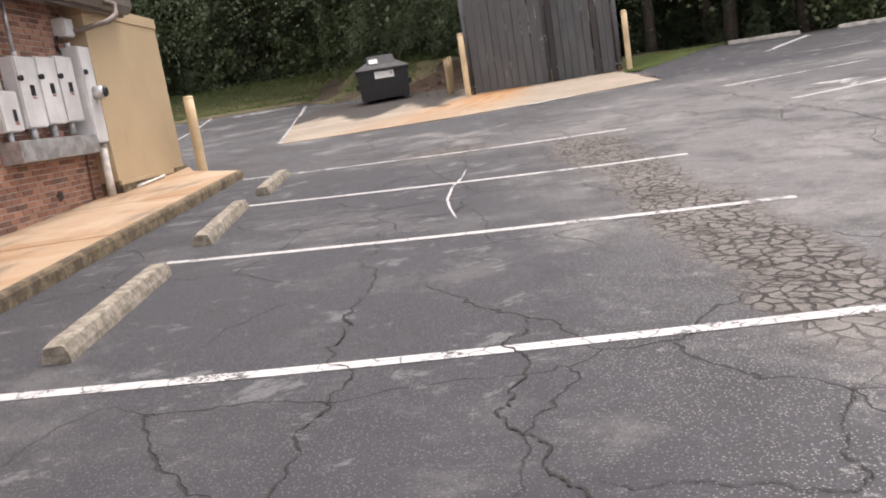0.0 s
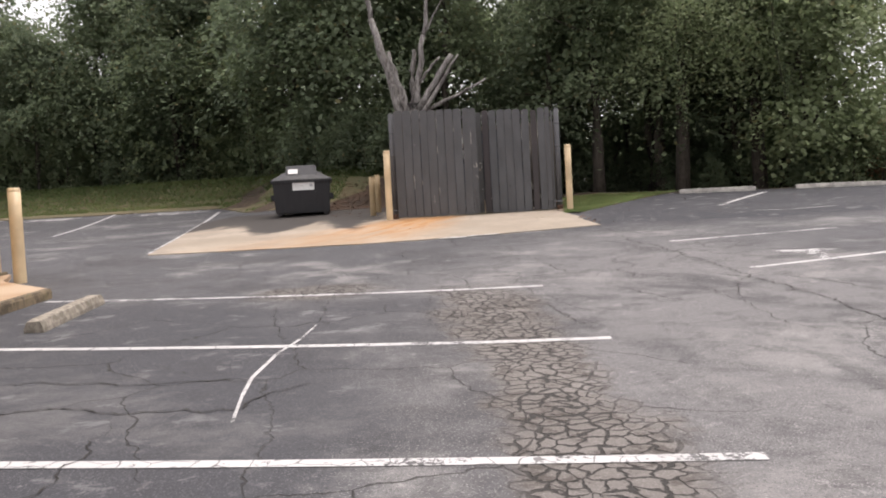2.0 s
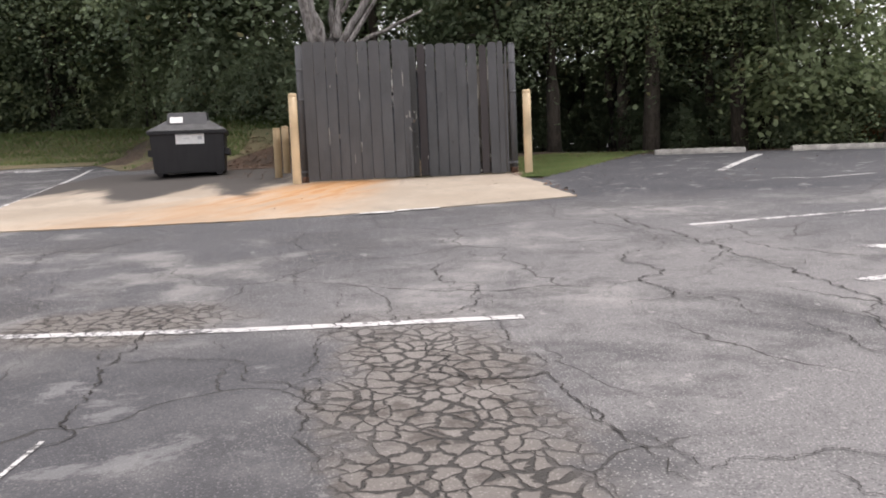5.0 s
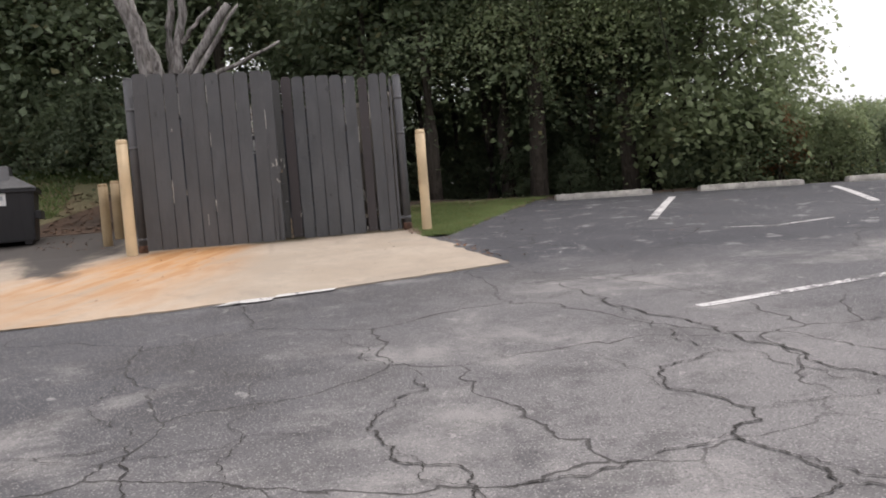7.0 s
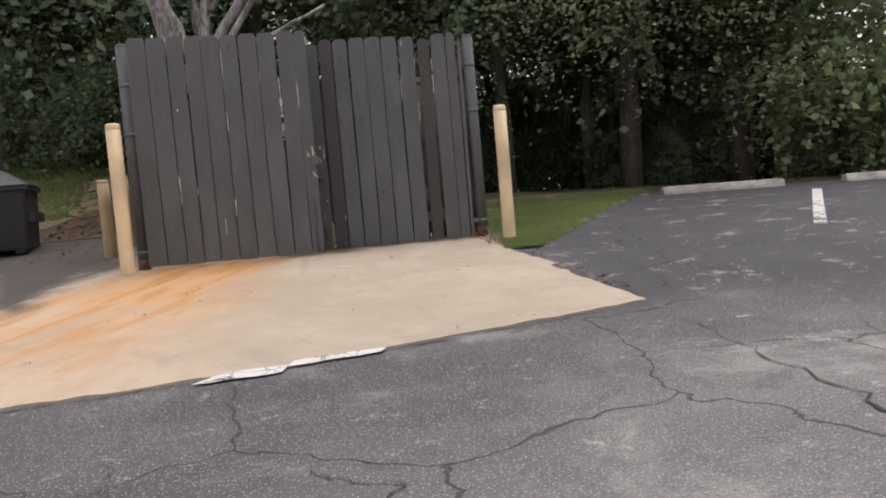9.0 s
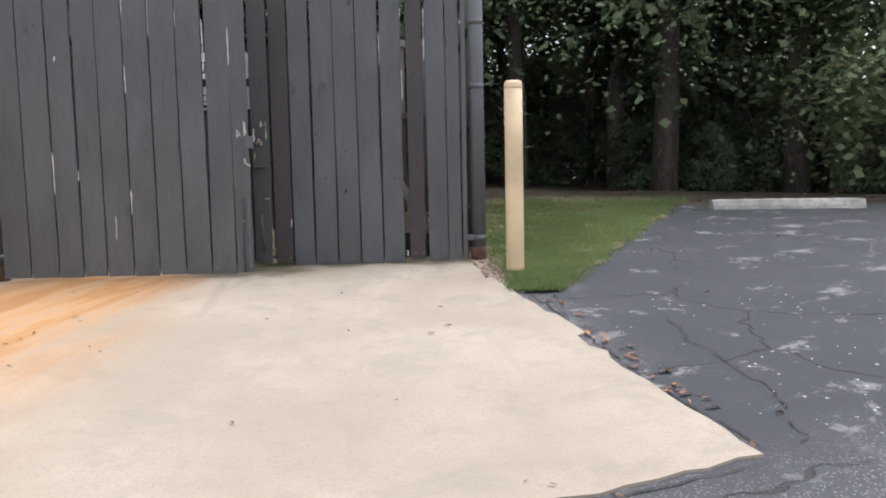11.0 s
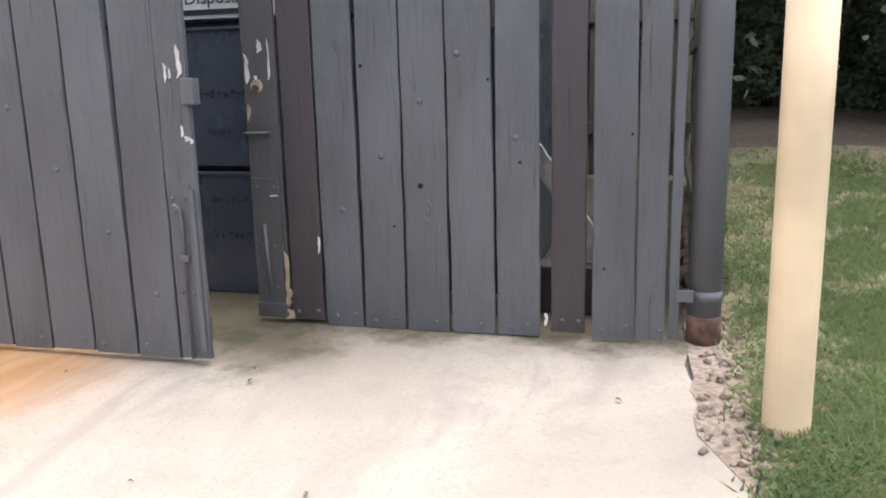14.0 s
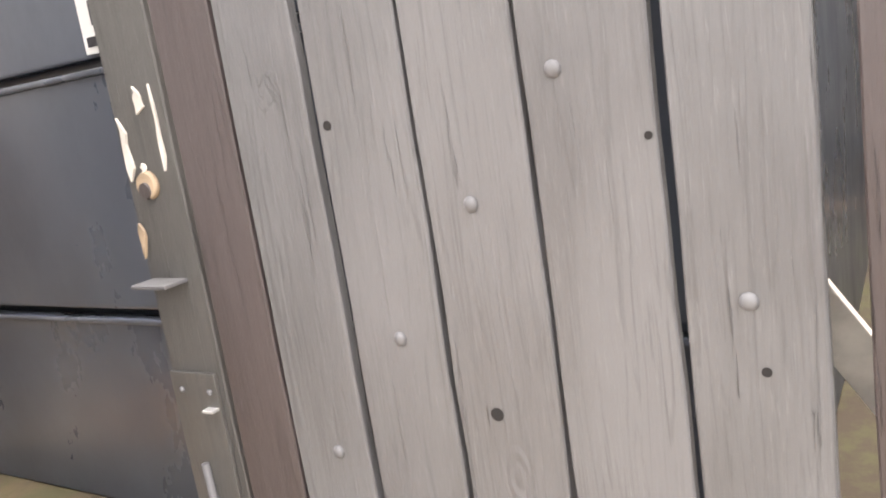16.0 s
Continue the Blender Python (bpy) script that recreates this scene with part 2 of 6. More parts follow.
def concrete_pad():
    s = Surface("pad_concrete", 0.88)
    w = s.where
    cloud = s.noise(0.7, 6, warp=0.4)
    colour = s.mix(s.ramp(cloud, 0.35, 0.68), (0.265, 0.220, 0.168), (0.345, 0.295, 0.233))
    colour = s.mix(s.ramp(s.noise(5, 6, rough=0.7), 0.50, 0.70, 0.0, 0.6), colour, (0.23, 0.195, 0.155))
    colour = s.mix(s.ramp(s.noise(70, 4, rough=0.7), 0.48, 0.68, 0.0, 0.6), colour, (0.20, 0.172, 0.142))
    colour = s.mix(s.ramp(s.noise(1.7, 8, warp=0.8, rough=0.68), 0.50, 0.66, 0.0, 0.6), colour, (0.215, 0.185, 0.150))
    smear = s.noise(1.5, 7, s.stretch(w, (2.6, 0.5, 1)), 0.66, 0.4)
    near_gate = s.ramp(s.axis(w, 1), 19.6, 22.8, 0.25, 0.9)
    colour = s.mix(s.calc('MULTIPLY', s.ramp(smear, 0.50, 0.68), near_gate), colour, (0.235, 0.20, 0.16))
    colour = s.mix(s.ramp(s.noise(16, 7, rough=0.75), 0.60, 0.68, 0.0, 0.5), colour, (0.20, 0.18, 0.16))
    # rust that ran out from under the gate
    run = s.turn(w, (-1.75, 22.5, 0), -17, (1, 1, 1))
    along = s.calc('MULTIPLY', s.axis(run, 1), -1.0)
    across = s.axis(run, 0)
    streak = s.noise(1.6, 5, s.stretch(run, (2.6, 0.45, 1)), 0.6, 0.3)
    width = s.calc('ADD', 0.85, s.calc('MULTIPLY', along, 0.25))
    side = s.calc('DIVIDE', s.calc('ABSOLUTE', s.calc('ADD', across, 0.25)), width)
    rust = s.calc('MULTIPLY', s.ramp(side, 0.2, 1.3, 1.0, 0.0), s.ramp(along, 0.5, 5.2, 1.0, 0.35))
    rust = s.calc('MULTIPLY', rust, s.ramp(along, -0.6, 0.0))
    rust = s.calc('MULTIPLY', rust, s.ramp(streak, 0.28, 0.58, 0.25, 1.0))
    colour = s.mix(s.calc('MULTIPLY', rust, 0.92), colour, (0.40, 0.20, 0.065))
    colour = s.mix(s.calc('MULTIPLY', s.calc('MULTIPLY', rust, s.ramp(streak, 0.48, 0.62)), 0.6), colour, (0.25, 0.115, 0.035))
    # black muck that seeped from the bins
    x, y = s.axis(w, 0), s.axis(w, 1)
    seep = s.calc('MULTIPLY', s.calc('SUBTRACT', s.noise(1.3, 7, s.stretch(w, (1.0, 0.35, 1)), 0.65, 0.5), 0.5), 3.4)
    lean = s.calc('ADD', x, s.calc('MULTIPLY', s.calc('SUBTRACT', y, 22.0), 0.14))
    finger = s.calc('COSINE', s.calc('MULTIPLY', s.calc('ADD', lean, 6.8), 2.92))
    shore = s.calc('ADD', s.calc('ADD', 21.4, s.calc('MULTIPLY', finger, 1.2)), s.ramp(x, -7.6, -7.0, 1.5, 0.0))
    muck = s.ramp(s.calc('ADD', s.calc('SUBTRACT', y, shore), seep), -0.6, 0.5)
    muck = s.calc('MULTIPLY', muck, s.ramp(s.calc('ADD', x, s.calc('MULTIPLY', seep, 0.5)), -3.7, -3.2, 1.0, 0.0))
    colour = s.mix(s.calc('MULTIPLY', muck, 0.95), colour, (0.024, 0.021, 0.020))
    # algae and grime in the gateway, with the enclosure's shade painted in
    wobble = s.calc('MULTIPLY', s.calc('SUBTRACT', s.noise(2.4, 6, rough=0.65), 0.5), 0.7)
    inside = s.ramp(s.calc('ADD', y, wobble), 22.90, 23.18)
    gap = s.calc('MULTIPLY', s.ramp(s.calc('ABSOLUTE', s.calc('ADD', s.calc('ADD', x, 0.95), wobble)), 0.25, 0.65, 1.0, 0.0), s.ramp(s.calc('ADD', y, wobble), 22.3, 22.8))
    grime_and_shade = s.calc('MULTIPLY', s.calc('MAXIMUM', inside, s.calc('MULTIPLY', gap, 0.9)), s.ramp(x, -3.4, -2.6))
    colour = s.mix(s.calc('MULTIPLY', grime_and_shade, 0.94), colour, (0.066, 0.050, 0.022))
    # behind the gates the floor colour is darkened further for shade
    colour = s.mix(s.calc('MULTIPLY', s.ramp(s.calc('ADD', y, wobble), 23.25, 23.5), s.ramp(x, -3.2, -2.8)), colour, (0.030, 0.022, 0.014))
    colour = s.mix(s.calc('MULTIPLY', grime_and_shade, s.ramp(s.noise(5, 6, rough=0.7), 0.45, 0.62, 0.0, 0.8)), colour, (0.045, 0.045, 0.018))
    s.bump(s.noise(120, 3), 0.25, 0.003)
    s.bump(s.noise(3, 5), 0.2, 0.01)
    return s.done(colour)


def walk_concrete():
    s = Surface("walk_concrete", 0.9)
    cloud = s.noise(0.9, 6, warp=0.5)
    colour = s.mix(s.ramp(cloud, 0.35, 0.65), (0.33, 0.205, 0.115), (0.43, 0.325, 0.225))
    colour = s.mix(s.ramp(s.noise(1.3, 6, s.stretch(s.where, (1.6, 0.5, 1))), 0.52, 0.68, 0.0, 0.75), colour, (0.15, 0.12, 0.09))
    colour = s.mix(s.ramp(s.noise(45, 4), 0.5, 0.8, 0.0, 0.5), colour, (0.22, 0.18, 0.14))
    s.bump(s.noise(80, 3), 0.3, 0.004)
    return s.done(colour)


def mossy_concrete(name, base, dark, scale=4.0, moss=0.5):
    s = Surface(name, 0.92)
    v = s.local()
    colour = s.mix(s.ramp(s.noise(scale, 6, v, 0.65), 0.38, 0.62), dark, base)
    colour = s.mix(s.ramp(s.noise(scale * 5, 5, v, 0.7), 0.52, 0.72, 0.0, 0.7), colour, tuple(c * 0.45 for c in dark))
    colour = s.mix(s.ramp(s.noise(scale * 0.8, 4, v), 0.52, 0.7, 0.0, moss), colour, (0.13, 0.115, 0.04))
    s.bump(s.noise(60, 4, v), 0.5, 0.006)
    s.bump(s.noise(9, 4, v), 0.4, 0.012)
    return s.done(colour)


def painted_board(name, base, wear, weathered=(0.30, 0.22, 0.15)):
    s = Surface(name, 0.5)
    v = s.local()
    swirl = s.warped(s.stretch(v, (1, 1, 0.22)), 3.0, 0.10)
    grain = s.noise(14, 8, s.stretch(swirl, (5, 5, 0.8)), 0.65, 1.6)
    fibre = s.noise(60, 6, s.stretch(v, (4, 4, 0.22)), 0.7, 0.5)
    blot = s.noise(2.0, 6, s.stretch(v, (1, 1, 0.5)), 0.6)
    tint = s.chance()
    dark = tuple(c * 0.78 for c in base)
    lift = tuple(c * 1.22 for c in base)
    colour = s.mix(s.ramp(blot, 0.32, 0.68), dark, lift)
    colour = s.mix(s.ramp(tint, 0.0, 1.0, 0.0, 0.35), colour, tuple(c * f for c, f in zip(base, (0.95, 0.88, 0.85))))
    colour = s.mix(s.ramp(grain, 0.50, 0.66, 0.0, 0.5), colour, tuple(c * 0.55 for c in base))
    colour = s.mix(s.ramp(fibre, 0.54, 0.72, 0.0, 0.5), colour, tuple(c * 1.6 for c in base))
    # torn and dented spots, and thin dried runs of paint
    dents = s.cells(4.2, s.warped(s.stretch(v, (1.0, 0.0, 0.55)), 22.0, 0.035), 'F1', False)
    dent = s.calc('MULTIPLY', s.ramp(dents, 0.06, 0.16, 1.0, 0.0), s.ramp(s.noise(55, 5, s.stretch(v, (1, 1, 0.5)), 0.7, 1.0), 0.45, 0.62))
    colour = s.mix(s.calc('MULTIPLY', dent, 0.55), colour, tuple(c * 0.6 for c in base))
    check = s.ramp(s.noise(20, 5, s.stretch(v, (3.0, 3.0, 0.10)), 0.6, 0.3), 0.66, 0.69)
    colour = s.mix(s.calc('MULTIPLY', check, 0.35), colour, tuple(c * 0.55 for c in base))
    s.bump(s.calc('ADD', dent, check), 0.9, 0.006)
    s.bump(s.noise(6, 4, s.stretch(v, (1, 1, 0.4))), 0.35, 0.012)
    # knots with rings
    knots = s.cells(3.4, s.stretch(v, (1.0, 0.0, 0.42)), 'F1', False)
    rings = s.calc('SINE', s.calc('MULTIPLY', knots, 170.0))
    near = s.ramp(knots, 0.03, 0.13, 1.0, 0.0)
    colour = s.mix(s.ramp(knots, 0.015, 0.035, 0.45, 0.0), colour, tuple(c * 0.4 for c in base))
    flaked = s.noise(9, 6, s.stretch(v, (1.6, 1.6, 0.5)), 0.7)
    colour = s.mix(s.ramp(flaked, wear, wear + 0.03), colour, weathered)
    s.bump(s.calc('MULTIPLY', rings, near), 0.6, 0.004)
    s.bump(grain, 0.55, 0.006)
    s.bump(fibre, 0.4, 0.003)
    return s.done(colour, s.ramp(blot, 0.3, 0.7, 0.40, 0.60))


def painted_steel(name, base, rough=0.45, chip=0.72, under=(0.16, 0.07, 0.03), streaks=0.4, grain=(2.2, 2.2, 0.14)):
    s = Surface(name, rough)
    v = s.local()
    colour = s.mix(s.ramp(s.noise(2.2, 5, v), 0.3, 0.7), tuple(c * 0.82 for c in base), tuple(min(1, c * 1.12) for c in base))
    run = s.noise(5, 6, s.stretch(v, grain), 0.65)
    colour = s.mix(s.ramp(run, 0.52, 0.75, 0.0, streaks), colour, tuple(c * 0.5 for c in base))
    colour = s.mix(s.ramp(s.noise(12, 6, v, 0.7), chip, chip + 0.04), colour, under)
    s.bump(s.noise(30, 3, v), 0.12, 0.003)
    return s.done(colour, s.ramp(run, 0.3, 0.7, rough - 0.08, rough + 0.12))


def plain(name, base, rough=0.6, metal=0.0, scale=8.0, amount=0.25):
    s = Surface(name, rough, metal)
    v = s.local()
    colour = s.mix(s.ramp(s.noise(scale, 6, v), 0.35, 0.65), tuple(c * (1 - amount) for c in base), tuple(min(1, c * (1 + amount * 0.6)) for c in base))
    s.bump(s.noise(scale * 7, 3, v), 0.2, 0.003)
    return s.done(colour, s.ramp(s.noise(scale * 0.6, 4, v), 0.3, 0.7, max(0.05, rough - 0.1), min(1.0, rough + 0.1)))


def brick_clay(name, per_island):
    s = Surface(name, 0.9)
    v = s.where
    pick = s.island() if per_island else s.chance()
    colour = s.mix(s.ramp(pick, 0.0, 1.0), (0.21, 0.098, 0.068), (0.40, 0.215, 0.150))
    odd = s.calc('FRACT', s.calc('MULTIPLY', pick, 7.31))
    colour = s.mix(s.ramp(odd, 0.80, 0.86, 0.0, 0.75), colour, (0.10, 0.055, 0.045))
    colour = s.mix(s.ramp(s.noise(24, 6, v, 0.7), 0.5, 0.75, 0.0, 0.6), colour, (0.40, 0.27, 0.21))
    s.bump(s.noise(90, 4, v), 0.5, 0.004)
    return s.done(colour)


def leaf(name, dark, light, shine=0.5, dry=0.95):
    s = Surface(name, shine)
    pick = s.island()
    big = s.noise(0.45, 3)
    colour = s.mix(s.ramp(pick, 0.0, 1.0, 0.3, 0.75), dark, light)
    colour = s.mix(s.ramp(big, 0.35, 0.65, 0.0, 0.5), colour, tuple(c * 1.4 for c in light))
    odd = s.calc('FRACT', s.calc('MULTIPLY', pick, 13.7))
    colour = s.mix(s.ramp(odd, dry, dry + 0.03, 0.0, 0.6), colour, (0.22, 0.17, 0.075))
    s.bsdf.inputs["Specular IOR Level"].default_value = 0.38
    s.done(colour)
    thin = s.tree.nodes.new("ShaderNodeBsdfTranslucent")
    s.tree.links.new(colour, thin.inputs[0])
    blend = s.tree.nodes.new("ShaderNodeMixShader")
    blend.inputs[0].default_value = 0.6
    s.tree.links.new(s.bsdf.outputs[0], blend.inputs[1])
    s.tree.links.new(thin.outputs[0], blend.inputs[2])
    s.tree.links.new(blend.outputs[0], s.tree.nodes["Material Output"].inputs[0])
    return s.mat


def bark(name, a, b):
    s = Surface(name, 0.9)
    ridges = s.noise(7, 6, s.stretch(s.where, (2.2, 2.2, 0.4)), 0.65, 0.8)
    colour = s.mix(s.ramp(ridges, 0.35, 0.65), a, b)
    colour = s.mix(s.ramp(s.noise(3.5, 5), 0.55, 0.7, 0.0, 0.6), colour, tuple(min(1, c * 1.5) for c in b))
    s.bump(ridges, 0.8, 0.03)
    return s.done(colour)


def soil(name, a, b, c, scale=1.0):
    s = Surface(name, 0.95)
    colour = s.mix(s.ramp(s.noise(0.9 * scale, 6, warp=0.5), 0.35, 0.65), a, b)
    colour = s.mix(s.ramp(s.noise(22 * scale, 6, rough=0.75), 0.48, 0.68, 0.0, 0.8), colour, c)
    colour = s.mix(s.ramp(s.cells(14 * scale, s.warped(s.where, 6, 0.2), 'F1'), 0.1, 0.6, 0.5, 0.0), colour, tuple(v * 0.4 for v in a))
    s.bump(s.noise(30, 5), 0.7, 0.02)
    return s.done(colour)


def tan_siding():
    s = Surface("tan_siding", 0.6)
    colour = s.mix(s.ramp(s.noise(0.8, 5), 0.3, 0.7), (0.42, 0.315, 0.195), (0.47, 0.36, 0.225))
    colour = s.mix(s.ramp(s.noise(3, 6, s.stretch(s.where, (3, 3, 0.25))), 0.58, 0.75, 0.0, 0.3), colour, (0.36, 0.25, 0.13))
    s.bump(s.noise(50, 3), 0.1, 0.002)
    return s.done(colour)


ASPHALT = asphalt()
PAINT = paint_on_asphalt("stall_paint", 0.53)
PAINT_CRACKED = paint_on_asphalt("cracked_stall_paint", 0.51)
PAINT_WORN = paint_on_asphalt("worn_stall_paint", 0.47)
CRACK = plain("crack_dirt", (0.022, 0.020, 0.018), 0.95)
PAD = concrete_pad()
WALK = walk_concrete()
# kerb colour is part stain, part painted dimness of an upright face
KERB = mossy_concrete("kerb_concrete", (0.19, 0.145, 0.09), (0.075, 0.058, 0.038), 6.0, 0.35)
STOP = mossy_concrete("stop_concrete", (0.31, 0.275, 0.225), (0.165, 0.145, 0.115), 12.0, 0.15)
STOP_PALE = mossy_concrete("pale_stop_concrete", (0.42, 0.40, 0.36), (0.25, 0.24, 0.22), 3.0, 0.1)
BOARD = painted_board("grey_painted_wood", (0.078, 0.079, 0.082), 0.80)
BOARD_DULL = painted_board("dull_olive_grey_painted_wood", (0.060, 0.060, 0.058), 0.76)
BOARD_BROWN = painted_board("brown_painted_wood", (0.041, 0.033, 0.033), 0.82)
BOARD_OLD = painted_board("weathered_wood", (0.115, 0.100, 0.075), 0.72)
RAW_WOOD = plain("raw_split_wood", (0.27, 0.205, 0.14), 0.85, scale=14)
WHITE_CHIP = plain("bare_white_primer", (0.48, 0.46, 0.42), 0.85)
HOLE_SHADE = plain("hole_shade", (0.006, 0.005, 0.005), 1.0)
POST_STEEL = painted_steel("grey_painted_steel", (0.090, 0.091, 0.096), 0.58, 0.80)
RUST = plain("rusty_steel", (0.105, 0.056, 0.036), 0.85, scale=16, amount=0.5)
TAN_POST = painted_steel("tan_painted_steel", (0.60, 0.455, 0.275), 0.5, 0.80, (0.3, 0.17, 0.08), 0.25)
TAN_POST_OLD = painted_steel("dull_tan_steel", (0.33, 0.24, 0.13), 0.6, 0.74, (0.2, 0.12, 0.06), 0.5)
BIN_BLACK = painted_steel("black_bin_steel", (0.010, 0.010, 0.012), 0.5, 0.82, (0.08, 0.05, 0.035), 0.3)
LID_BLACK = plain("black_plastic_lid", (0.020, 0.021, 0.024), 0.48)
BIN_BLUE = painted_steel("slate_blue_bin_steel", (0.058, 0.069, 0.090), 0.30, 0.92, (0.11, 0.07, 0.045), 0.3, (0.45, 0.45, 0.22))
LABEL = plain("white_label", (0.72, 0.72, 0.70), 0.5, amount=0.1)
INK = plain("dark_ink", (0.02, 0.02, 0.025), 0.6)
GREEN_INK = plain("green_ink", (0.02, 0.12, 0.07), 0.6)
MORTAR = plain("mortar", (0.48, 0.43, 0.38), 0.95)
BRICK = brick_clay("red_brick", False)
BRICK_JOINED = brick_clay("red_brick_wall", True)
SIDING = tan_siding()
METER_PAINT = painted_steel("pale_grey_enclosure_paint", (0.60, 0.60, 0.60), 0.45, 0.84, (0.3, 0.2, 0.12), 0.2)
GALV = plain("galvanised_steel", (0.50, 0.51, 0.52), 0.45, 0.75, 6.0, 0.3)
WHITE_PVC = plain("white_plastic_pipe", (0.66, 0.64, 0.60), 0.5)
GUTTER = painted_steel("brown_gutter_paint", (0.15, 0.13, 0.115), 0.5, 0.86)
DOWNSPOUT = plain("brown_downspout_paint", (0.19, 0.155, 0.13), 0.5)
SHINGLE = plain("grey_shingle", (0.07, 0.066, 0.062), 0.95, scale=20, amount=0.4)
RED_MARK = plain("red_mark", (0.30, 0.11, 0.09), 0.6)
GLASS_DARK = plain("dark_meter_glass", (0.03, 0.03, 0.035), 0.15)
SOIL = soil("woodland_soil", (0.050, 0.036, 0.024), (0.10, 0.07, 0.045), (0.15, 0.10, 0.06))
TURF = soil("turf", (0.115, 0.105, 0.052), (0.19, 0.145, 0.085), (0.085, 0.10, 0.04), 1.4)
STRAW = soil("pine_straw", (0.045, 0.030, 0.020), (0.085, 0.050, 0.030), (0.030, 0.020, 0.014), 1.5)
RUBBLE = soil("broken_concrete_rubble", (0.19, 0.14, 0.10), (0.27, 0.21, 0.16), (0.10, 0.06, 0.04), 2.0)
BLADE = leaf("grass_blades", (0.070, 0.122, 0.042), (0.172, 0.222, 0.090), 0.8, 0.80)
# leaf greens are raised and greyed to stand in for haze
LEAF_DEEP = leaf("deep_green_leaves", (0.105, 0.14, 0.088), (0.165, 0.205, 0.122), 0.6)
LEAF_MID = leaf("mid_green_leaves", (0.13, 0.172, 0.098), (0.205, 0.25, 0.142), 0.6)
LEAF_PALED = leaf("haze_paled_green_leaves", (0.16, 0.205, 0.105), (0.25, 0.295, 0.16), 0.6)
LEAF_RUST = leaf("rusty_dying_leaves", (0.24, 0.105, 0.05), (0.38, 0.21, 0.12), 0.6)
LEAF_DRY = plain("dry_fallen_leaves", (0.13, 0.066, 0.033), 0.8, amount=0.5)
LEAF_ORANGE = plain("orange_fallen_leaves", (0.34, 0.15, 0.055), 0.8, amount=0.4)
BARK = bark("grey_brown_bark", (0.035, 0.028, 0.022), (0.085, 0.07, 0.056))
BARK_PALE = bark("pale_dead_bark", (0.085, 0.075, 0.068), (0.27, 0.255, 0.24))


# ---- shapes ----
def part(name, bm, material, parent=None, label=""):
    mesh = bpy.data.meshes.new(name)
    bm.normal_update()
    bm.to_mesh(mesh)
    bm.free()
    return mesh_part(name, mesh, material, parent, label)


def mesh_part(name, mesh, material, parent=None, label=""):
    if material is not None and not mesh.materials:
        mesh.materials.append(material)
    ob = new(name, mesh)
    if parent is not None:
        ob.parent = parent
    return tagged(ob, label)


def thing(name, place, label, category, group="", kind=""):
    ob = new(name)
    ob.empty_display_size = 0.1
    ob.matrix_world = place
    return tagged(ob, label, category, group, kind)


def box(bm, lo, hi, bevel=0.0, m=None):
    made = bmesh.ops.create_cube(bm, size=1.0)["verts"]
    for v in made:
        v.co = Vector([lo[i] + (v.co[i] + 0.5) * (hi[i] - lo[i]) for i in range(3)])
    if bevel:
        edges = list({e for v in made for e in v.link_edges})
        made = bmesh.ops.bevel(bm, geom=edges, offset=bevel, segments=2, affect='EDGES', profile=0.6)["verts"]
    if m is not None:
        bmesh.ops.transform(bm, matrix=m, verts=list(made))
    return made


def boxed(lo, hi, bevel=0.0):
    bm = bmesh.new()
    box(bm, lo, hi, bevel)
    return bm


def tube(bm, points, radii, sides=10, capped=True):
    rings = []
    for i, p in enumerate(points):
        a = Vector(points[max(i - 1, 0)])
        b = Vector(points[min(i + 1, len(points) - 1)])
        turn = (b - a).to_track_quat('Z', 'Y').to_matrix()
        rings.append([bm.verts.new(Vector(p) + turn @ Vector((radii[i] * math.cos(2 * math.pi * k / sides), radii[i] * math.sin(2 * math.pi * k / sides), 0))) for k in range(sides)])
    for lower, upper in zip(rings, rings[1:]):
        for k in range(sides):
            face = bm.faces.new((lower[k], lower[(k + 1) % sides], upper[(k + 1) % sides], upper[k]))
            face.smooth = True
    if capped:
        bm.faces.new(rings[0][::-1])
        bm.faces.new(rings[-1])


def tubed(points, radii, sides=12):
    bm = bmesh.new()
    tube(bm, points, radii, sides)
    return bm


def smooth(a, b, x):
    k = min(1.0, max(0.0, (x - a) / (b - a)))
    return k * k * (3 - 2 * k)


# ---- the lie of the land ----
def ground_z(x, y):
    """The lot climbs away from the building, with a bank along its far edge."""
    u, v = min(11.0, max(-12.0, x)) / 10, min(30.0, max(0.0, y)) / 10
    z = 0.2045 * v + 0.3306 * v ** 2 - 0.0529 * v ** 3 + u * (-0.4833 + 0.073 * v + 0.251 * v * v - 0.0834 * v ** 3) + u * u * (0.3462 - 0.1669 * v + 0.006 * v * v)
    foot = 29.8 - 3.3 * smooth(-10, -7, x)
    z -= 0.045 * smooth(22.2, 23.1, y) * (1 - smooth(1.2, 2.2, x)) * smooth(-4.6, -3.4, x)
    return z + 1.05 * smooth(foot, foot + 3.6, y) * (1 - smooth(-4.5, -1.0, x))


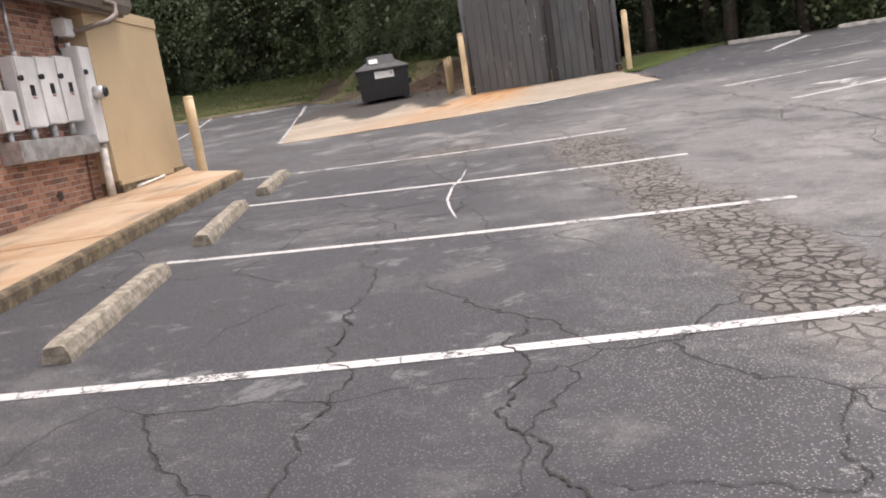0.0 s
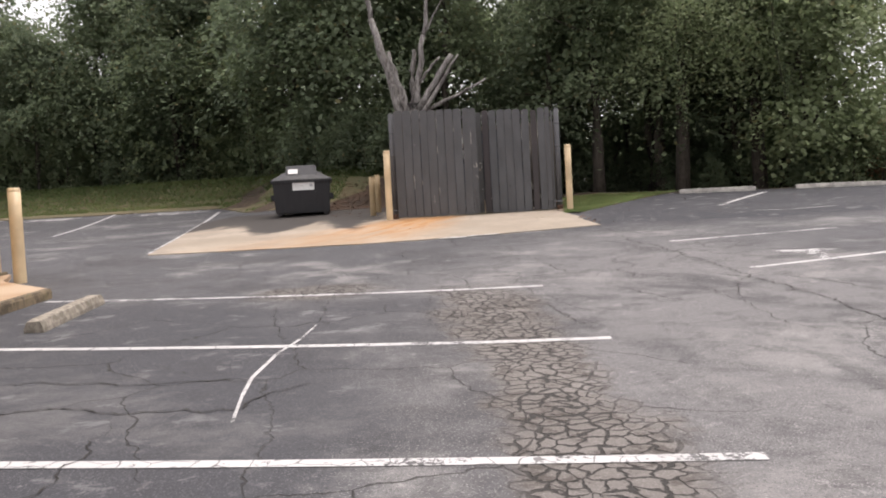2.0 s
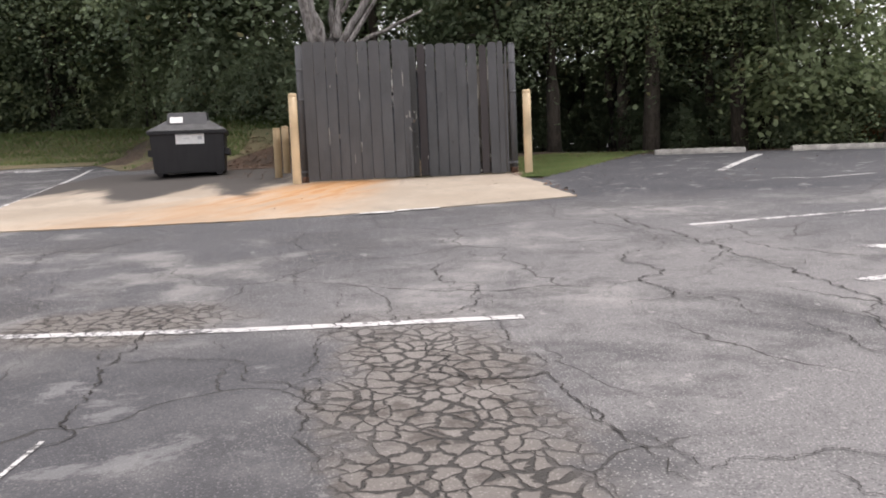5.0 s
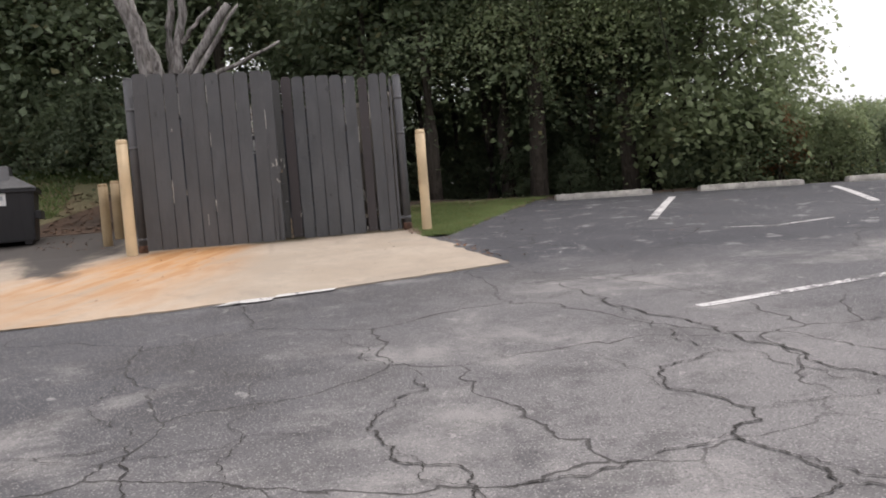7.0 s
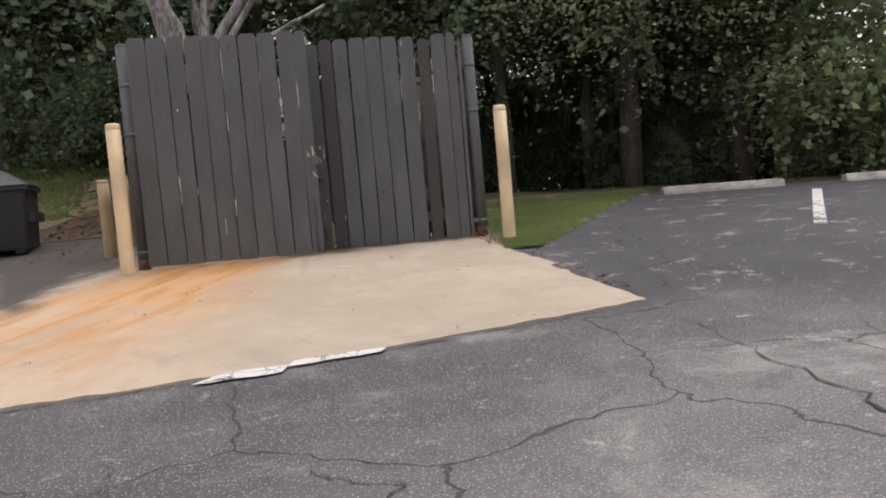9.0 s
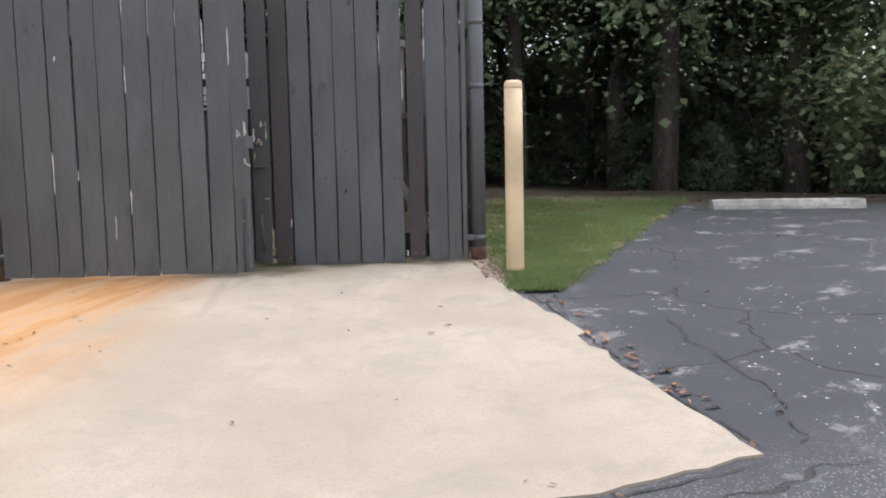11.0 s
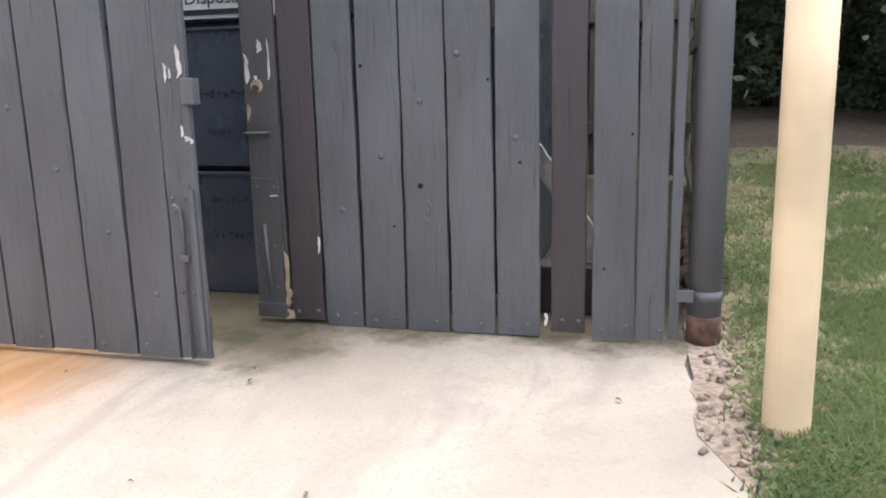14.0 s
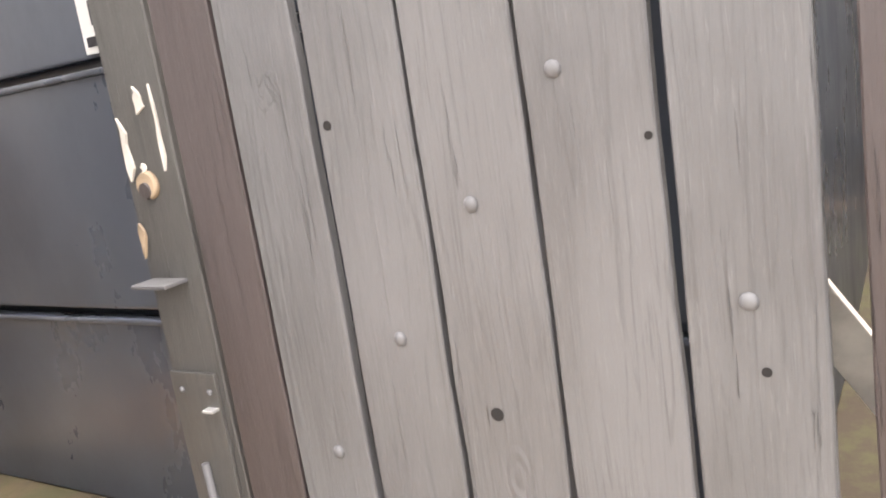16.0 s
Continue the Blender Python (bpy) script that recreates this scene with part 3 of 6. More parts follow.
def sheet(name, outline, lift, material, step=0.5, thick=0.05, ragged=0.0, seed=0, kind="structure"):
    """A sheet of paving or turf with this outline that follows the land."""
    rng = random.Random(seed)
    rim = []
    for i, (x0, y0) in enumerate(outline):
        x1, y1 = outline[(i + 1) % len(outline)]
        count = max(1, int(math.hypot(x1 - x0, y1 - y0) / 0.12)) if ragged else 1
        for k in range(count):
            f = k / count
            dx, dy = (rng.uniform(-ragged, ragged), rng.uniform(-ragged, ragged)) if ragged and k else (0, 0)
            rim.append((x0 + (x1 - x0) * f + dx, y0 + (y1 - y0) * f + dy))
    bm = bmesh.new()
    bm.faces.new([bm.verts.new((x, y, 0)) for x, y in rim])
    bmesh.ops.triangulate(bm, faces=bm.faces[:])
    for i in (0, 1):
        lo, hi = min(p[i] for p in rim), max(p[i] for p in rim)
        cut = math.ceil(lo / step) * step
        normal = (1, 0, 0) if i == 0 else (0, 1, 0)
        while cut < hi:
            bmesh.ops.bisect_plane(bm, geom=bm.verts[:] + bm.edges[:] + bm.faces[:], plane_co=(cut, cut, 0), plane_no=normal)
            cut += step
    for f in bm.faces:
        if f.normal.z < 0:
            f.normal_flip()
    bound = [e for e in bm.edges if e.is_boundary]
    for v in bm.verts:
        v.co.z = ground_z(v.co.x, v.co.y) + lift
    if thick:
        skirt = bmesh.ops.extrude_edge_only(bm, edges=bound)["geom"]
        for v in skirt:
            if isinstance(v, bmesh.types.BMVert):
                v.co.z -= thick
    ob = part(name, bm, material)
    return tagged(ob, kind=kind)


def strip(name, a, b, width, material, lift=0.005):
    d = Vector((b[0] - a[0], b[1] - a[1])).normalized() * width / 2
    return sheet(name, [(a[0] - d.y, a[1] + d.x), (a[0] + d.y, a[1] - d.x), (b[0] + d.y, b[1] - d.x), (b[0] - d.y, b[1] + d.x)], lift, material, 0.5, 0.0)


def crack(points, width, seed, bend=0.10, label="dark open crack in the grey asphalt"):
    """A jagged open crack that follows the land from point to point."""
    rng = random.Random(seed)
    line = [Vector(p) for p in points]
    for level in range(5):
        finer = [line[0]]
        for a, b in zip(line, line[1:]):
            d = b - a
            mid = (a + b) / 2 + Vector((-d.y, d.x)).normalized() * min(0.24 * d.length, bend) * rng.uniform(-1, 1)
            finer += [mid, b]
        line = finer
    bm = bmesh.new()
    last = None
    for i, p in enumerate(line):
        a, b = line[max(i - 1, 0)], line[min(i + 1, len(line) - 1)]
        d = (b - a).normalized() if (b - a).length > 1e-6 else Vector((1, 0))
        f = i / (len(line) - 1)
        w = 0.44 * width * rng.uniform(0.1, 1.0) * min(1.0, 8 * f + 0.2, 8 * (1 - f) + 0.2) / 2
        pair = [bm.verts.new((p.x + s * d.y * w, p.y - s * d.x * w, ground_z(p.x, p.y) + 0.008)) for s in (-1, 1)]
        if last:
            bm.faces.new((last[0], last[1], pair[1], pair[0]))
        last = pair
    return tagged(part("pavement_crack", bm, CRACK), label, "crack", "cracks in the asphalt", "structure")


# ---- ground ----
def land():
    xs = [-400, -200, -110, -70, -50] + list(np.arange(-40, 40.1, 1.5)) + [50, 70, 110, 200, 400]
    ys = [-400, -200, -110, -70, -45] + list(np.arange(-30, 46.1, 1.5)) + [52, 65, 90, 140, 220, 400]
    bm = bmesh.new()
    grid = []
    for x in xs:
        row = []
        for y in ys:
            wild = 0.12 * noise.noise(Vector((x * 0.4, y * 0.4, 0))) if y > 30.5 or (y > 27.8 and x > 1) else 0.0
            row.append(bm.verts.new((x, y, ground_z(x, y) - 0.06 + wild)))
        grid.append(row)
    for i in range(len(xs) - 1):
        for j in range(len(ys) - 1):
            f = bm.faces.new((grid[i][j], grid[i + 1][j], grid[i + 1][j + 1], grid[i][j + 1]))
            f.smooth = True
    return tagged(part("ground", bm, SOIL), "dark leaf-strewn woodland soil", "ground", kind="structure")


land()
tagged(sheet("parking_lot", [(-45, -30), (40, -30), (40, 26.55), (3.9, 26.55), (3.74, 26.1), (2.19, 23.19), (1.67, 22.21), (1.43, 21.77), (1.15, 21.55), (0.85, 22.3), (0.85, 23.6), (-3.4, 23.6), (-3.4, 26.2), (-8.5, 27.3), (-9.9, 28.9), (-45, 30.0)], 0.0, ASPHALT, 1.0, 0.07, 0.0), "cracked and faded grey asphalt parking lot", "parking lot")
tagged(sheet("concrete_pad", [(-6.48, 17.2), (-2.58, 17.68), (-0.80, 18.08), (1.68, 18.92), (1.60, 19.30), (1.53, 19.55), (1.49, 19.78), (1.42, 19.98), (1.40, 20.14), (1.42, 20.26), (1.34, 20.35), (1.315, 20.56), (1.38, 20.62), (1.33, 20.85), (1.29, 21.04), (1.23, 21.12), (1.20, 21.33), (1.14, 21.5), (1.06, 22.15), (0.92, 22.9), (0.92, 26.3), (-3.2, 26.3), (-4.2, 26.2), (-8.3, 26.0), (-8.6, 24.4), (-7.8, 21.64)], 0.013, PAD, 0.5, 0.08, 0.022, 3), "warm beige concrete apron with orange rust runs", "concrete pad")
tagged(sheet("lawn_strip", [(1.21, 21.72), (1.43, 21.80), (1.67, 22.21), (2.19, 23.19), (3.74, 26.1), (3.9, 26.55), (4.1, 27.3), (2.6, 27.7), (1.15, 27.7), (1.12, 23.4), (1.14, 22.3), (1.10, 22.0)], 0.02, TURF, 0.5, 0.06, 0.08, 5), "patchy green grass with bare brown spots", "grass")
tagged(sheet("grass_bank", [(-45, 30.0), (-9.9, 28.9), (-8.5, 27.2), (-5.9, 27.2), (-5.6, 28.9), (-3.2, 28.6), (-3.2, 30.2), (-8.5, 33.2), (-45, 34.4)], 0.02, TURF, 1.0, 0.06, 0.05, 6), "mown green grass bank below the trees", "grass")
tagged(sheet("pine_straw_bed", [(-5.9, 27.25), (-6.6, 26.15), (-3.3, 26.35), (-3.2, 28.6), (-5.6, 28.9)], 0.015, STRAW, 0.5, 0.05, 0.05, 7), "brown bed of pine straw and dead leaves", "leaf litter")
tagged(sheet("gravel_patch", [(0.95, 22.3), (1.09, 22.0), (1.2, 22.35), (1.16, 23.5), (0.93, 23.5)], 0.016, RUBBLE, 0.3, 0.05, 0.012, 8), "crumbled concrete and dirt around the gate post", "rubble")

# stall stripes
for a, b, w, m in (((-3.9, 3.93), (1.75, 4.76), 0.105, PAINT), ((-3.7, 7.0), (1.05, 7.41), 0.10, PAINT), ((1.05, 7.41), (1.74, 7.47), 0.10, PAINT_CRACKED),
                   ((-4.1, 9.72), (0.2, 9.99), 0.10, PAINT), ((0.2, 9.99), (1.19, 10.1), 0.10, PAINT_CRACKED), ((-5.2, 12.22), (-1.2, 12.5), 0.10, PAINT_WORN), ((-1.2, 12.5), (0.62, 12.72), 0.10, PAINT),
                   ((2.55, 16.2), (3.3, 16.38), 0.10, PAINT), ((3.3, 16.38), (5.2, 16.85), 0.10, PAINT_WORN), ((3.09, 13.5), (5.8, 14.6), 0.10, PAINT),
                   ((4.36, 21.5), (4.75, 22.25), 0.13, PAINT_WORN), ((4.75, 22.25), (6.2, 25.0), 0.13, PAINT), ((7.85, 21.5), (9.35, 24.8), 0.13, PAINT), ((11.2, 21.4), (12.8, 24.7), 0.13, PAINT_WORN),
                   ((4.75, 20.15), (5.3, 19.9), 0.05, PAINT_WORN), ((5.3, 19.9), (6.3, 20.15), 0.06, PAINT_WORN),
                   ((-6.6, 17.45), (-8.0, 22.3), 0.10, PAINT_WORN), ((-8.0, 22.3), (-9.6, 28.0), 0.10, PAINT), ((-12.0, 22.9), (-13.7, 29.1), 0.10, PAINT), ((-16.2, 22.9), (-17.9, 29.2), 0.10, PAINT), ((-20.6, 22.9), (-22.4, 29.3), 0.10, PAINT),
                   ((-18.1, 29.3), (-14.3, 29.1), 0.12, PAINT_WORN), ((-13.4, 29.05), (-10.2, 28.7), 0.12, PAINT_WORN), ((-22.2, 29.4), (-18.7, 29.3), 0.12, PAINT_WORN)):
    tagged(strip("stall_stripe", a, b, w, m), "worn white painted parking stripe on the asphalt", "parking stripe", "stall stripes")
for rim in ([(3.6, 14.75), (4.0, 14.45), (4.05, 14.0), (4.2, 14.0), (4.25, 14.6), (4.55, 14.65), (4.35, 14.8)], [(-9.9, 28.2), (-10.9, 28.5), (-12.3, 28.6), (-12.6, 28.1), (-11.0, 27.9)], [(-14.6, 28.6), (-16.2, 28.8), (-16.7, 28.3), (-15.0, 28.1)]):
    tagged(sheet("faded_marking", rim, 0.005, PAINT_WORN, 0.5, 0.0, 0.05, 21), "blotchy remains of white paint on asphalt", "paint")
for a, b, w, m in (((-1.49, 10.75), (-1.46, 10.16), 0.022, PAINT_WORN), ((-1.46, 10.16), (-1.49, 9.65), 0.030, PAINT), ((-1.49, 9.65), (-1.43, 8.9), 0.032, PAINT), ((-1.43, 8.9), (-1.33, 8.45), 0.028, PAINT), ((-1.33, 8.45), (-1.18, 7.9), 0.022, PAINT_WORN)):
    tagged(strip("paint_trail", a, b, w, m), "dribbled white paint trail", "paint")
for rim in ([(-1.28, 17.86), (-0.78, 17.95), (-0.76, 18.08), (-1.0, 18.07), (-1.15, 18.02)], [(-0.76, 18.06), (-0.2, 18.2), (-0.18, 18.28), (-0.5, 18.23), (-0.74, 18.17)]):
    tagged(sheet("joint_paint", rim, 0.0148, PAINT, 0.3, 0.0, 0.018, 31), "flaking white paint over the pad's joint", "paint")

# open cracks
for i, (w, pts) in enumerate((
        (0.045, [(-0.16, 5.1), (-0.39, 4.47), (-0.29, 3.83), (-0.11, 3.3), (0.07, 2.97), (0.35, 2.2), (0.2, 1.0)]),
        (0.022, [(1.29, 3.96), (1.05, 3.64), (0.97, 3.44), (0.96, 3.08), (0.7, 3.03), (0.34, 3.08), (0.0, 3.1)]),
        (0.04, [(-1.0, 2.0), (-1.12, 3.2), (-1.33, 4.35), (-1.7, 6.4), (-1.96, 7.9)]),
        (0.062, [(1.7, 18.6), (2.22, 15.96), (2.45, 15.1), (2.67, 14.23), (2.9, 13.1), (3.15, 12.0), (3.5, 10.6), (4.0, 9.0)]),
        (0.03, [(2.0, 16.9), (2.05, 15.86), (2.06, 15.27), (2.35, 14.6), (2.6, 14.2)]),
        (0.03, [(-0.5, 16.6), (-0.1, 16.3), (0.14, 15.33)]),
        (0.04, [(0.14, 15.33), (0.3, 14.85), (-0.08, 14.29), (0.02, 13.92), (0.33, 13.49), (0.32, 13.11), (0.22, 12.95), (-0.2, 12.7)]),
        (0.035, [(0.39, 13.48), (0.99, 13.58), (1.54, 13.74)]),
        (0.045, [(2.18, 15.1), (1.78, 14.87), (1.54, 14.46), (1.71, 14.23), (1.81, 14.03), (1.58, 13.78), (1.68, 13.45), (1.68, 13.15), (1.3, 12.91)]),
        (0.035, [(1.68, 13.15), (2.02, 13.15), (2.6, 12.7), (3.0, 12.1)]),
        (0.025, [(1.81, 14.03), (2.55, 14.09), (3.3, 14.25)]),
        (0.02, [(-2.2, 15.6), (-1.5, 15.9), (-0.9, 15.5), (0.1, 15.4)]),
        (0.02, [(-1.4, 16.9), (-1.3, 15.9), (-1.6, 15.2), (-1.3, 14.4)]),
        (0.022, [(-0.11, 14.34), (-0.63, 14.37), (-1.16, 14.22), (-1.75, 14.19), (-2.6, 14.4)]),
        (0.035, [(-4.2, 15.9), (-4.0, 15.46), (-3.75, 14.7), (-3.61, 14.09), (-3.9, 13.2)]),
        (0.03, [(-2.53, 14.5), (-2.1, 14.13), (-1.22, 14.4), (-0.92, 13.42)]),
        (0.04, [(-1.6, 13.4), (-1.73, 12.86), (-1.70, 12.2), (-1.64, 11.59), (-1.47, 10.6)]),
        (0.03, [(-1.99, 12.13), (-1.52, 11.85), (-1.03, 11.88), (-0.63, 11.5), (-0.3, 11.0)]),
        (0.04, [(-0.46, 12.93), (-0.62, 12.64), (-0.38, 12.31), (0.0, 12.2), (0.16, 11.62), (0.66, 11.61), (0.86, 11.08), (1.2, 10.3)]),
        (0.03, [(0.3, 12.99), (0.37, 12.73), (0.46, 12.05), (0.68, 11.71)]),
        (0.03, [(-0.62, 12.6), (-0.55, 11.9), (-0.5, 11.2), (-0.3, 10.4)]),
        (0.03, [(1.94, 21.03), (1.97, 20.67), (1.91, 20.4), (1.99, 20.06), (2.03, 19.6), (1.9, 18.9)]),
        (0.05, [(-3.2, 8.6), (-2.65, 8.67), (-1.98, 8.75), (-1.22, 8.79)]),
        (0.06, [(-2.9, 8.02), (-2.22, 8.09), (-1.21, 8.16), (-1.2, 8.4), (-0.95, 8.8)]),
        (0.022, [(-6.5, 17.1), (-6.0, 15.6), (-5.3, 14.6), (-5.0, 13.6)]),
        (0.03, [(1.58, 13.65), (1.97, 13.0), (2.21, 12.55), (2.5, 11.66), (2.63, 10.79), (2.77, 10.43), (2.9, 10.16)]),
        (0.022, [(2.6, 10.83), (2.22, 10.67), (1.9, 10.58), (1.63, 10.62), (1.2, 10.48), (0.93, 10.84), (0.83, 11.38)]),
        (0.02, [(1.61, 10.47), (1.79, 10.23), (2.13, 10.03)]),
        (0.02, [(0.03, 14.05), (0.13, 13.61), (0.4, 13.31), (0.37, 12.93), (0.12, 12.98)]),
        (0.02, [(-2.36, 9.23), (-2.09, 9.05), (-1.82, 9.0), (-1.58, 9.06)]),
        (0.03, [(-4.85, 12.56), (-4.95, 13.1), (-5.04, 13.76)]),
        (0.03, [(-2.87, 12.74), (-3.06, 13.75), (-3.29, 14.83)]),
        (0.018, [(-0.58, 11.8), (-0.73, 13.53), (-0.66, 14.78), (-0.51, 15.84)]),
        (0.02, [(1.57, 14.16), (1.43, 15.12), (1.02, 15.73), (0.49, 16.0)]),
        (0.05, [(-6.4, 17.17), (-4.5, 17.40), (-2.58, 17.63), (-0.8, 18.03), (1.67, 18.86)]),
        (0.04, [(1.72, 18.95), (1.60, 19.43), (1.48, 19.78), (1.44, 20.2), (1.36, 20.62), (1.29, 21.27), (1.2, 21.65)]))):
    crack(pts, w, 40 + i, 0.012 if i > 33 else 0.10)


# ---- things of the lot ----
def wheel_stop(a, b, material, label, lift=0.0):
    """A precast concrete wheel stop from a to b."""
    p, q = (Vector((x, y, ground_z(x, y) + lift)) for x, y in (a, b))
    d = (q - p).normalized()
    side = Vector((0, 0, 1)).cross(d).normalized()
    m = Matrix((d, side, d.cross(side))).transposed().to_4x4()
    m.translation = p
    length, rng = (q - p).length, random.Random(int(a[0] * 100))
    bm = bmesh.new()
    rings = []
    count = 16
    for i in range(count + 1):
        x = length * i / count
        wear = lambda s: rng.uniform(-s, s)
        inset = 0.012 if i in (0, count) else 0.0
        prof = [(-0.092, -0.01), (-0.088, 0.04), (-0.066, 0.112 - inset), (-0.054, 0.12 - inset), (0.054, 0.12 - inset), (0.066, 0.112 - inset), (0.088, 0.04), (0.092, -0.01)]
        rings.append([bm.verts.new((x + (inset * 0.4 if i == 0 else -inset * 0.4 if i == count else 0) * (z > 0.1), y + wear(0.003), z + wear(0.003))) for y, z in prof])
    for lower, upper in zip(rings, rings[1:]):
        for k in range(7):
            bm.faces.new((lower[k], upper[k], upper[k + 1], lower[k + 1]))
    bm.faces.new(rings[0])
    bm.faces.new(rings[-1][::-1])
    bmesh.ops.recalc_face_normals(bm, faces=bm.faces[:])
    ob = part("wheel_stop", bm, material)
    ob.matrix_world = m
    return tagged(ob, label, "wheel stop", "wheel stops")


for a, b in (((-3.08, 4.54), (-3.50, 6.56)), ((-3.64, 7.62), (-4.09, 9.60)), ((-4.16, 10.45), (-4.47, 12.07))):
    wheel_stop(a, b, STOP, "stained and mossy concrete wheel stop")
for a, b in (((4.24, 26.1), (6.22, 26.1)), ((7.25, 26.1), (9.5, 26.1)), ((10.5, 26.1), (12.5, 26.05))):
    wheel_stop(a, b, STOP_PALE, "pale grey concrete wheel stop at the lot's edge")


def bollard(x, y, height, radius, material, label, lean=(0, 0)):
    z = ground_z(x, y)
    top = (lean[0] * height, lean[1] * height)
    ob = thing("bollard", pose(x, y, z), label, "bollard", "bollards")
    pts = [(0, 0, -0.1)] + [(top[0] * f, top[1] * f, height * f) for f in (0, 0.33, 0.66, 0.965)]
    part("pipe", tubed(pts, [radius] * 5, 24), material, ob)
    rise = [(top[0] * f, top[1] * f, height * f) for f in (0.960, 0.966, 0.988, 1.0)]
    part("cap", tubed(rise, [radius + 0.0005, radius + 0.0005, radius * 0.97, radius * 0.84], 24), material, ob)
    return ob


bollard(-3.025, 22.37, 1.65, 0.078, TAN_POST, "tall tan painted steel bollard beside the gate")
bollard(1.215, 22.39, 1.52, 0.072, TAN_POST, "tall tan painted steel bollard beside the gate")
bollard(-3.80, 24.12, 1.02, 0.075, TAN_POST_OLD, "short dull tan bollard with flaking paint")
bollard(-3.86, 25.1, 1.02, 0.075, TAN_POST_OLD, "short dull tan bollard with flaking paint")
bollard(-6.70, 13.92, 1.34, 0.085, TAN_POST, "tan painted bollard at the end of the walk")


# ---- the gated bin enclosure ----
def board_mesh(width, height, thick, seed, ear=0.035, warp=0.0):
    """One dog-eared fence board, base at the origin, face towards -y."""
    rng = random.Random(seed)
    rows = [(height * k / 18, 0.0) for k in range(18)] + [(height - ear * 1.5, 0), (height - ear * 0.55, ear * 0.35), (height, ear)]
    bm = bmesh.new()
    rings = []
    for z, cut in rows:
        bend = warp * math.sin(math.pi * z / height)
        l, r = -width / 2 + cut + rng.uniform(-0.002, 0.002) + bend, width / 2 - cut + rng.uniform(-0.002, 0.002) + bend
        e = 0.003
        rings.append([bm.verts.new(p) for p in ((l, e, z), (l + e, 0, z), (r - e, 0, z), (r, e, z), (r, thick, z), (l, thick, z))])
    for lower, upper in zip(rings, rings[1:]):
        for k in range(6):
            bm.faces.new((lower[k], lower[(k + 1) % 6], upper[(k + 1) % 6], upper[k]))
    bm.faces.new(rings[0][::-1])
    bm.faces.new(rings[-1])
    return bm


def nail_mesh():
    bm = bmesh.new()
    bmesh.ops.create_uvsphere(bm, u_segments=8, v_segments=5, radius=0.009)
    bmesh.ops.scale(bm, vec=(1, 0.55, 1), verts=bm.verts[:])
    for f in bm.faces:
        f.smooth = True
    mesh = bpy.data.meshes.new("nail")
    bm.to_mesh(mesh)
    bm.free()
    mesh.materials.append(POST_STEEL)
    return mesh


NAIL = nail_mesh()


def flake(name, outline, y, material, parent, label=""):
    """A thin chip on a board, outlined in x and z, whose face stands at y."""
    bm = bmesh.new()
    front = [bm.verts.new((x, y, z)) for x, z in outline]
    back = [bm.verts.new((x, y + 0.006, z)) for x, z in outline]
    bm.faces.new(front)
    bm.faces.new(back[::-1])
    for k in range(len(front)):
        j = (k + 1) % len(front)
        bm.faces.new((front[k], back[k], back[j], front[j]))
    bmesh.ops.recalc_face_normals(bm, faces=bm.faces[:])
    return part(name, bm, material, parent, label)


def gate_leaf(label, y, boards, rails_x, brace, seed):
    """boards: left edge, right edge, foot, top, material, depth behind the face."""
    z0 = 1.6
    gate = thing("wooden_gate", pose(0, y, z0), label, "gate", "enclosure gates")
    rng = random.Random(seed)
    for i, (l, r, foot, top, material, back) in enumerate(boards):
        ob = part("board", board_mesh(r - l, top - foot, 0.022, seed + i, 0.035, rng.uniform(-0.004, 0.004)), material, gate)
        ob.matrix_basis = pose((l + r) / 2, back, foot - z0, 0, rng.uniform(-0.25, 0.25), 0)
        for h in (0.045, 1.62, 2.25):
            for side in (0.25, 0.75):
                if rng.random() < 0.72 and r - l > 0.1:
                    nail = mesh_part("nail", NAIL, None, gate)
                    nail.matrix_basis = pose(l + (r - l) * side + rng.uniform(-0.015, 0.015), back - 0.001, foot - z0 + h + rng.uniform(-0.012, 0.012))
    for h in (0.03, 1.55, 2.2):
        part("rail", boxed((rails_x[0], 0.024, h), (rails_x[1], 0.062, h + 0.09), 0.004), BOARD_BROWN, gate)
    (x0, h0), (x1, h1) = brace
    length = math.hypot(x1 - x0, h1 - h0)
    bm = boxed((0, 0.026, -0.045), (length, 0.058, 0.045), 0.003)
    ob = part("brace", bm, BOARD_BROWN, gate)
    ob.matrix_basis = pose(x0, 0.001, h0, 0, -math.degrees(math.atan2(h1 - h0, x1 - x0)), 0)
    return gate


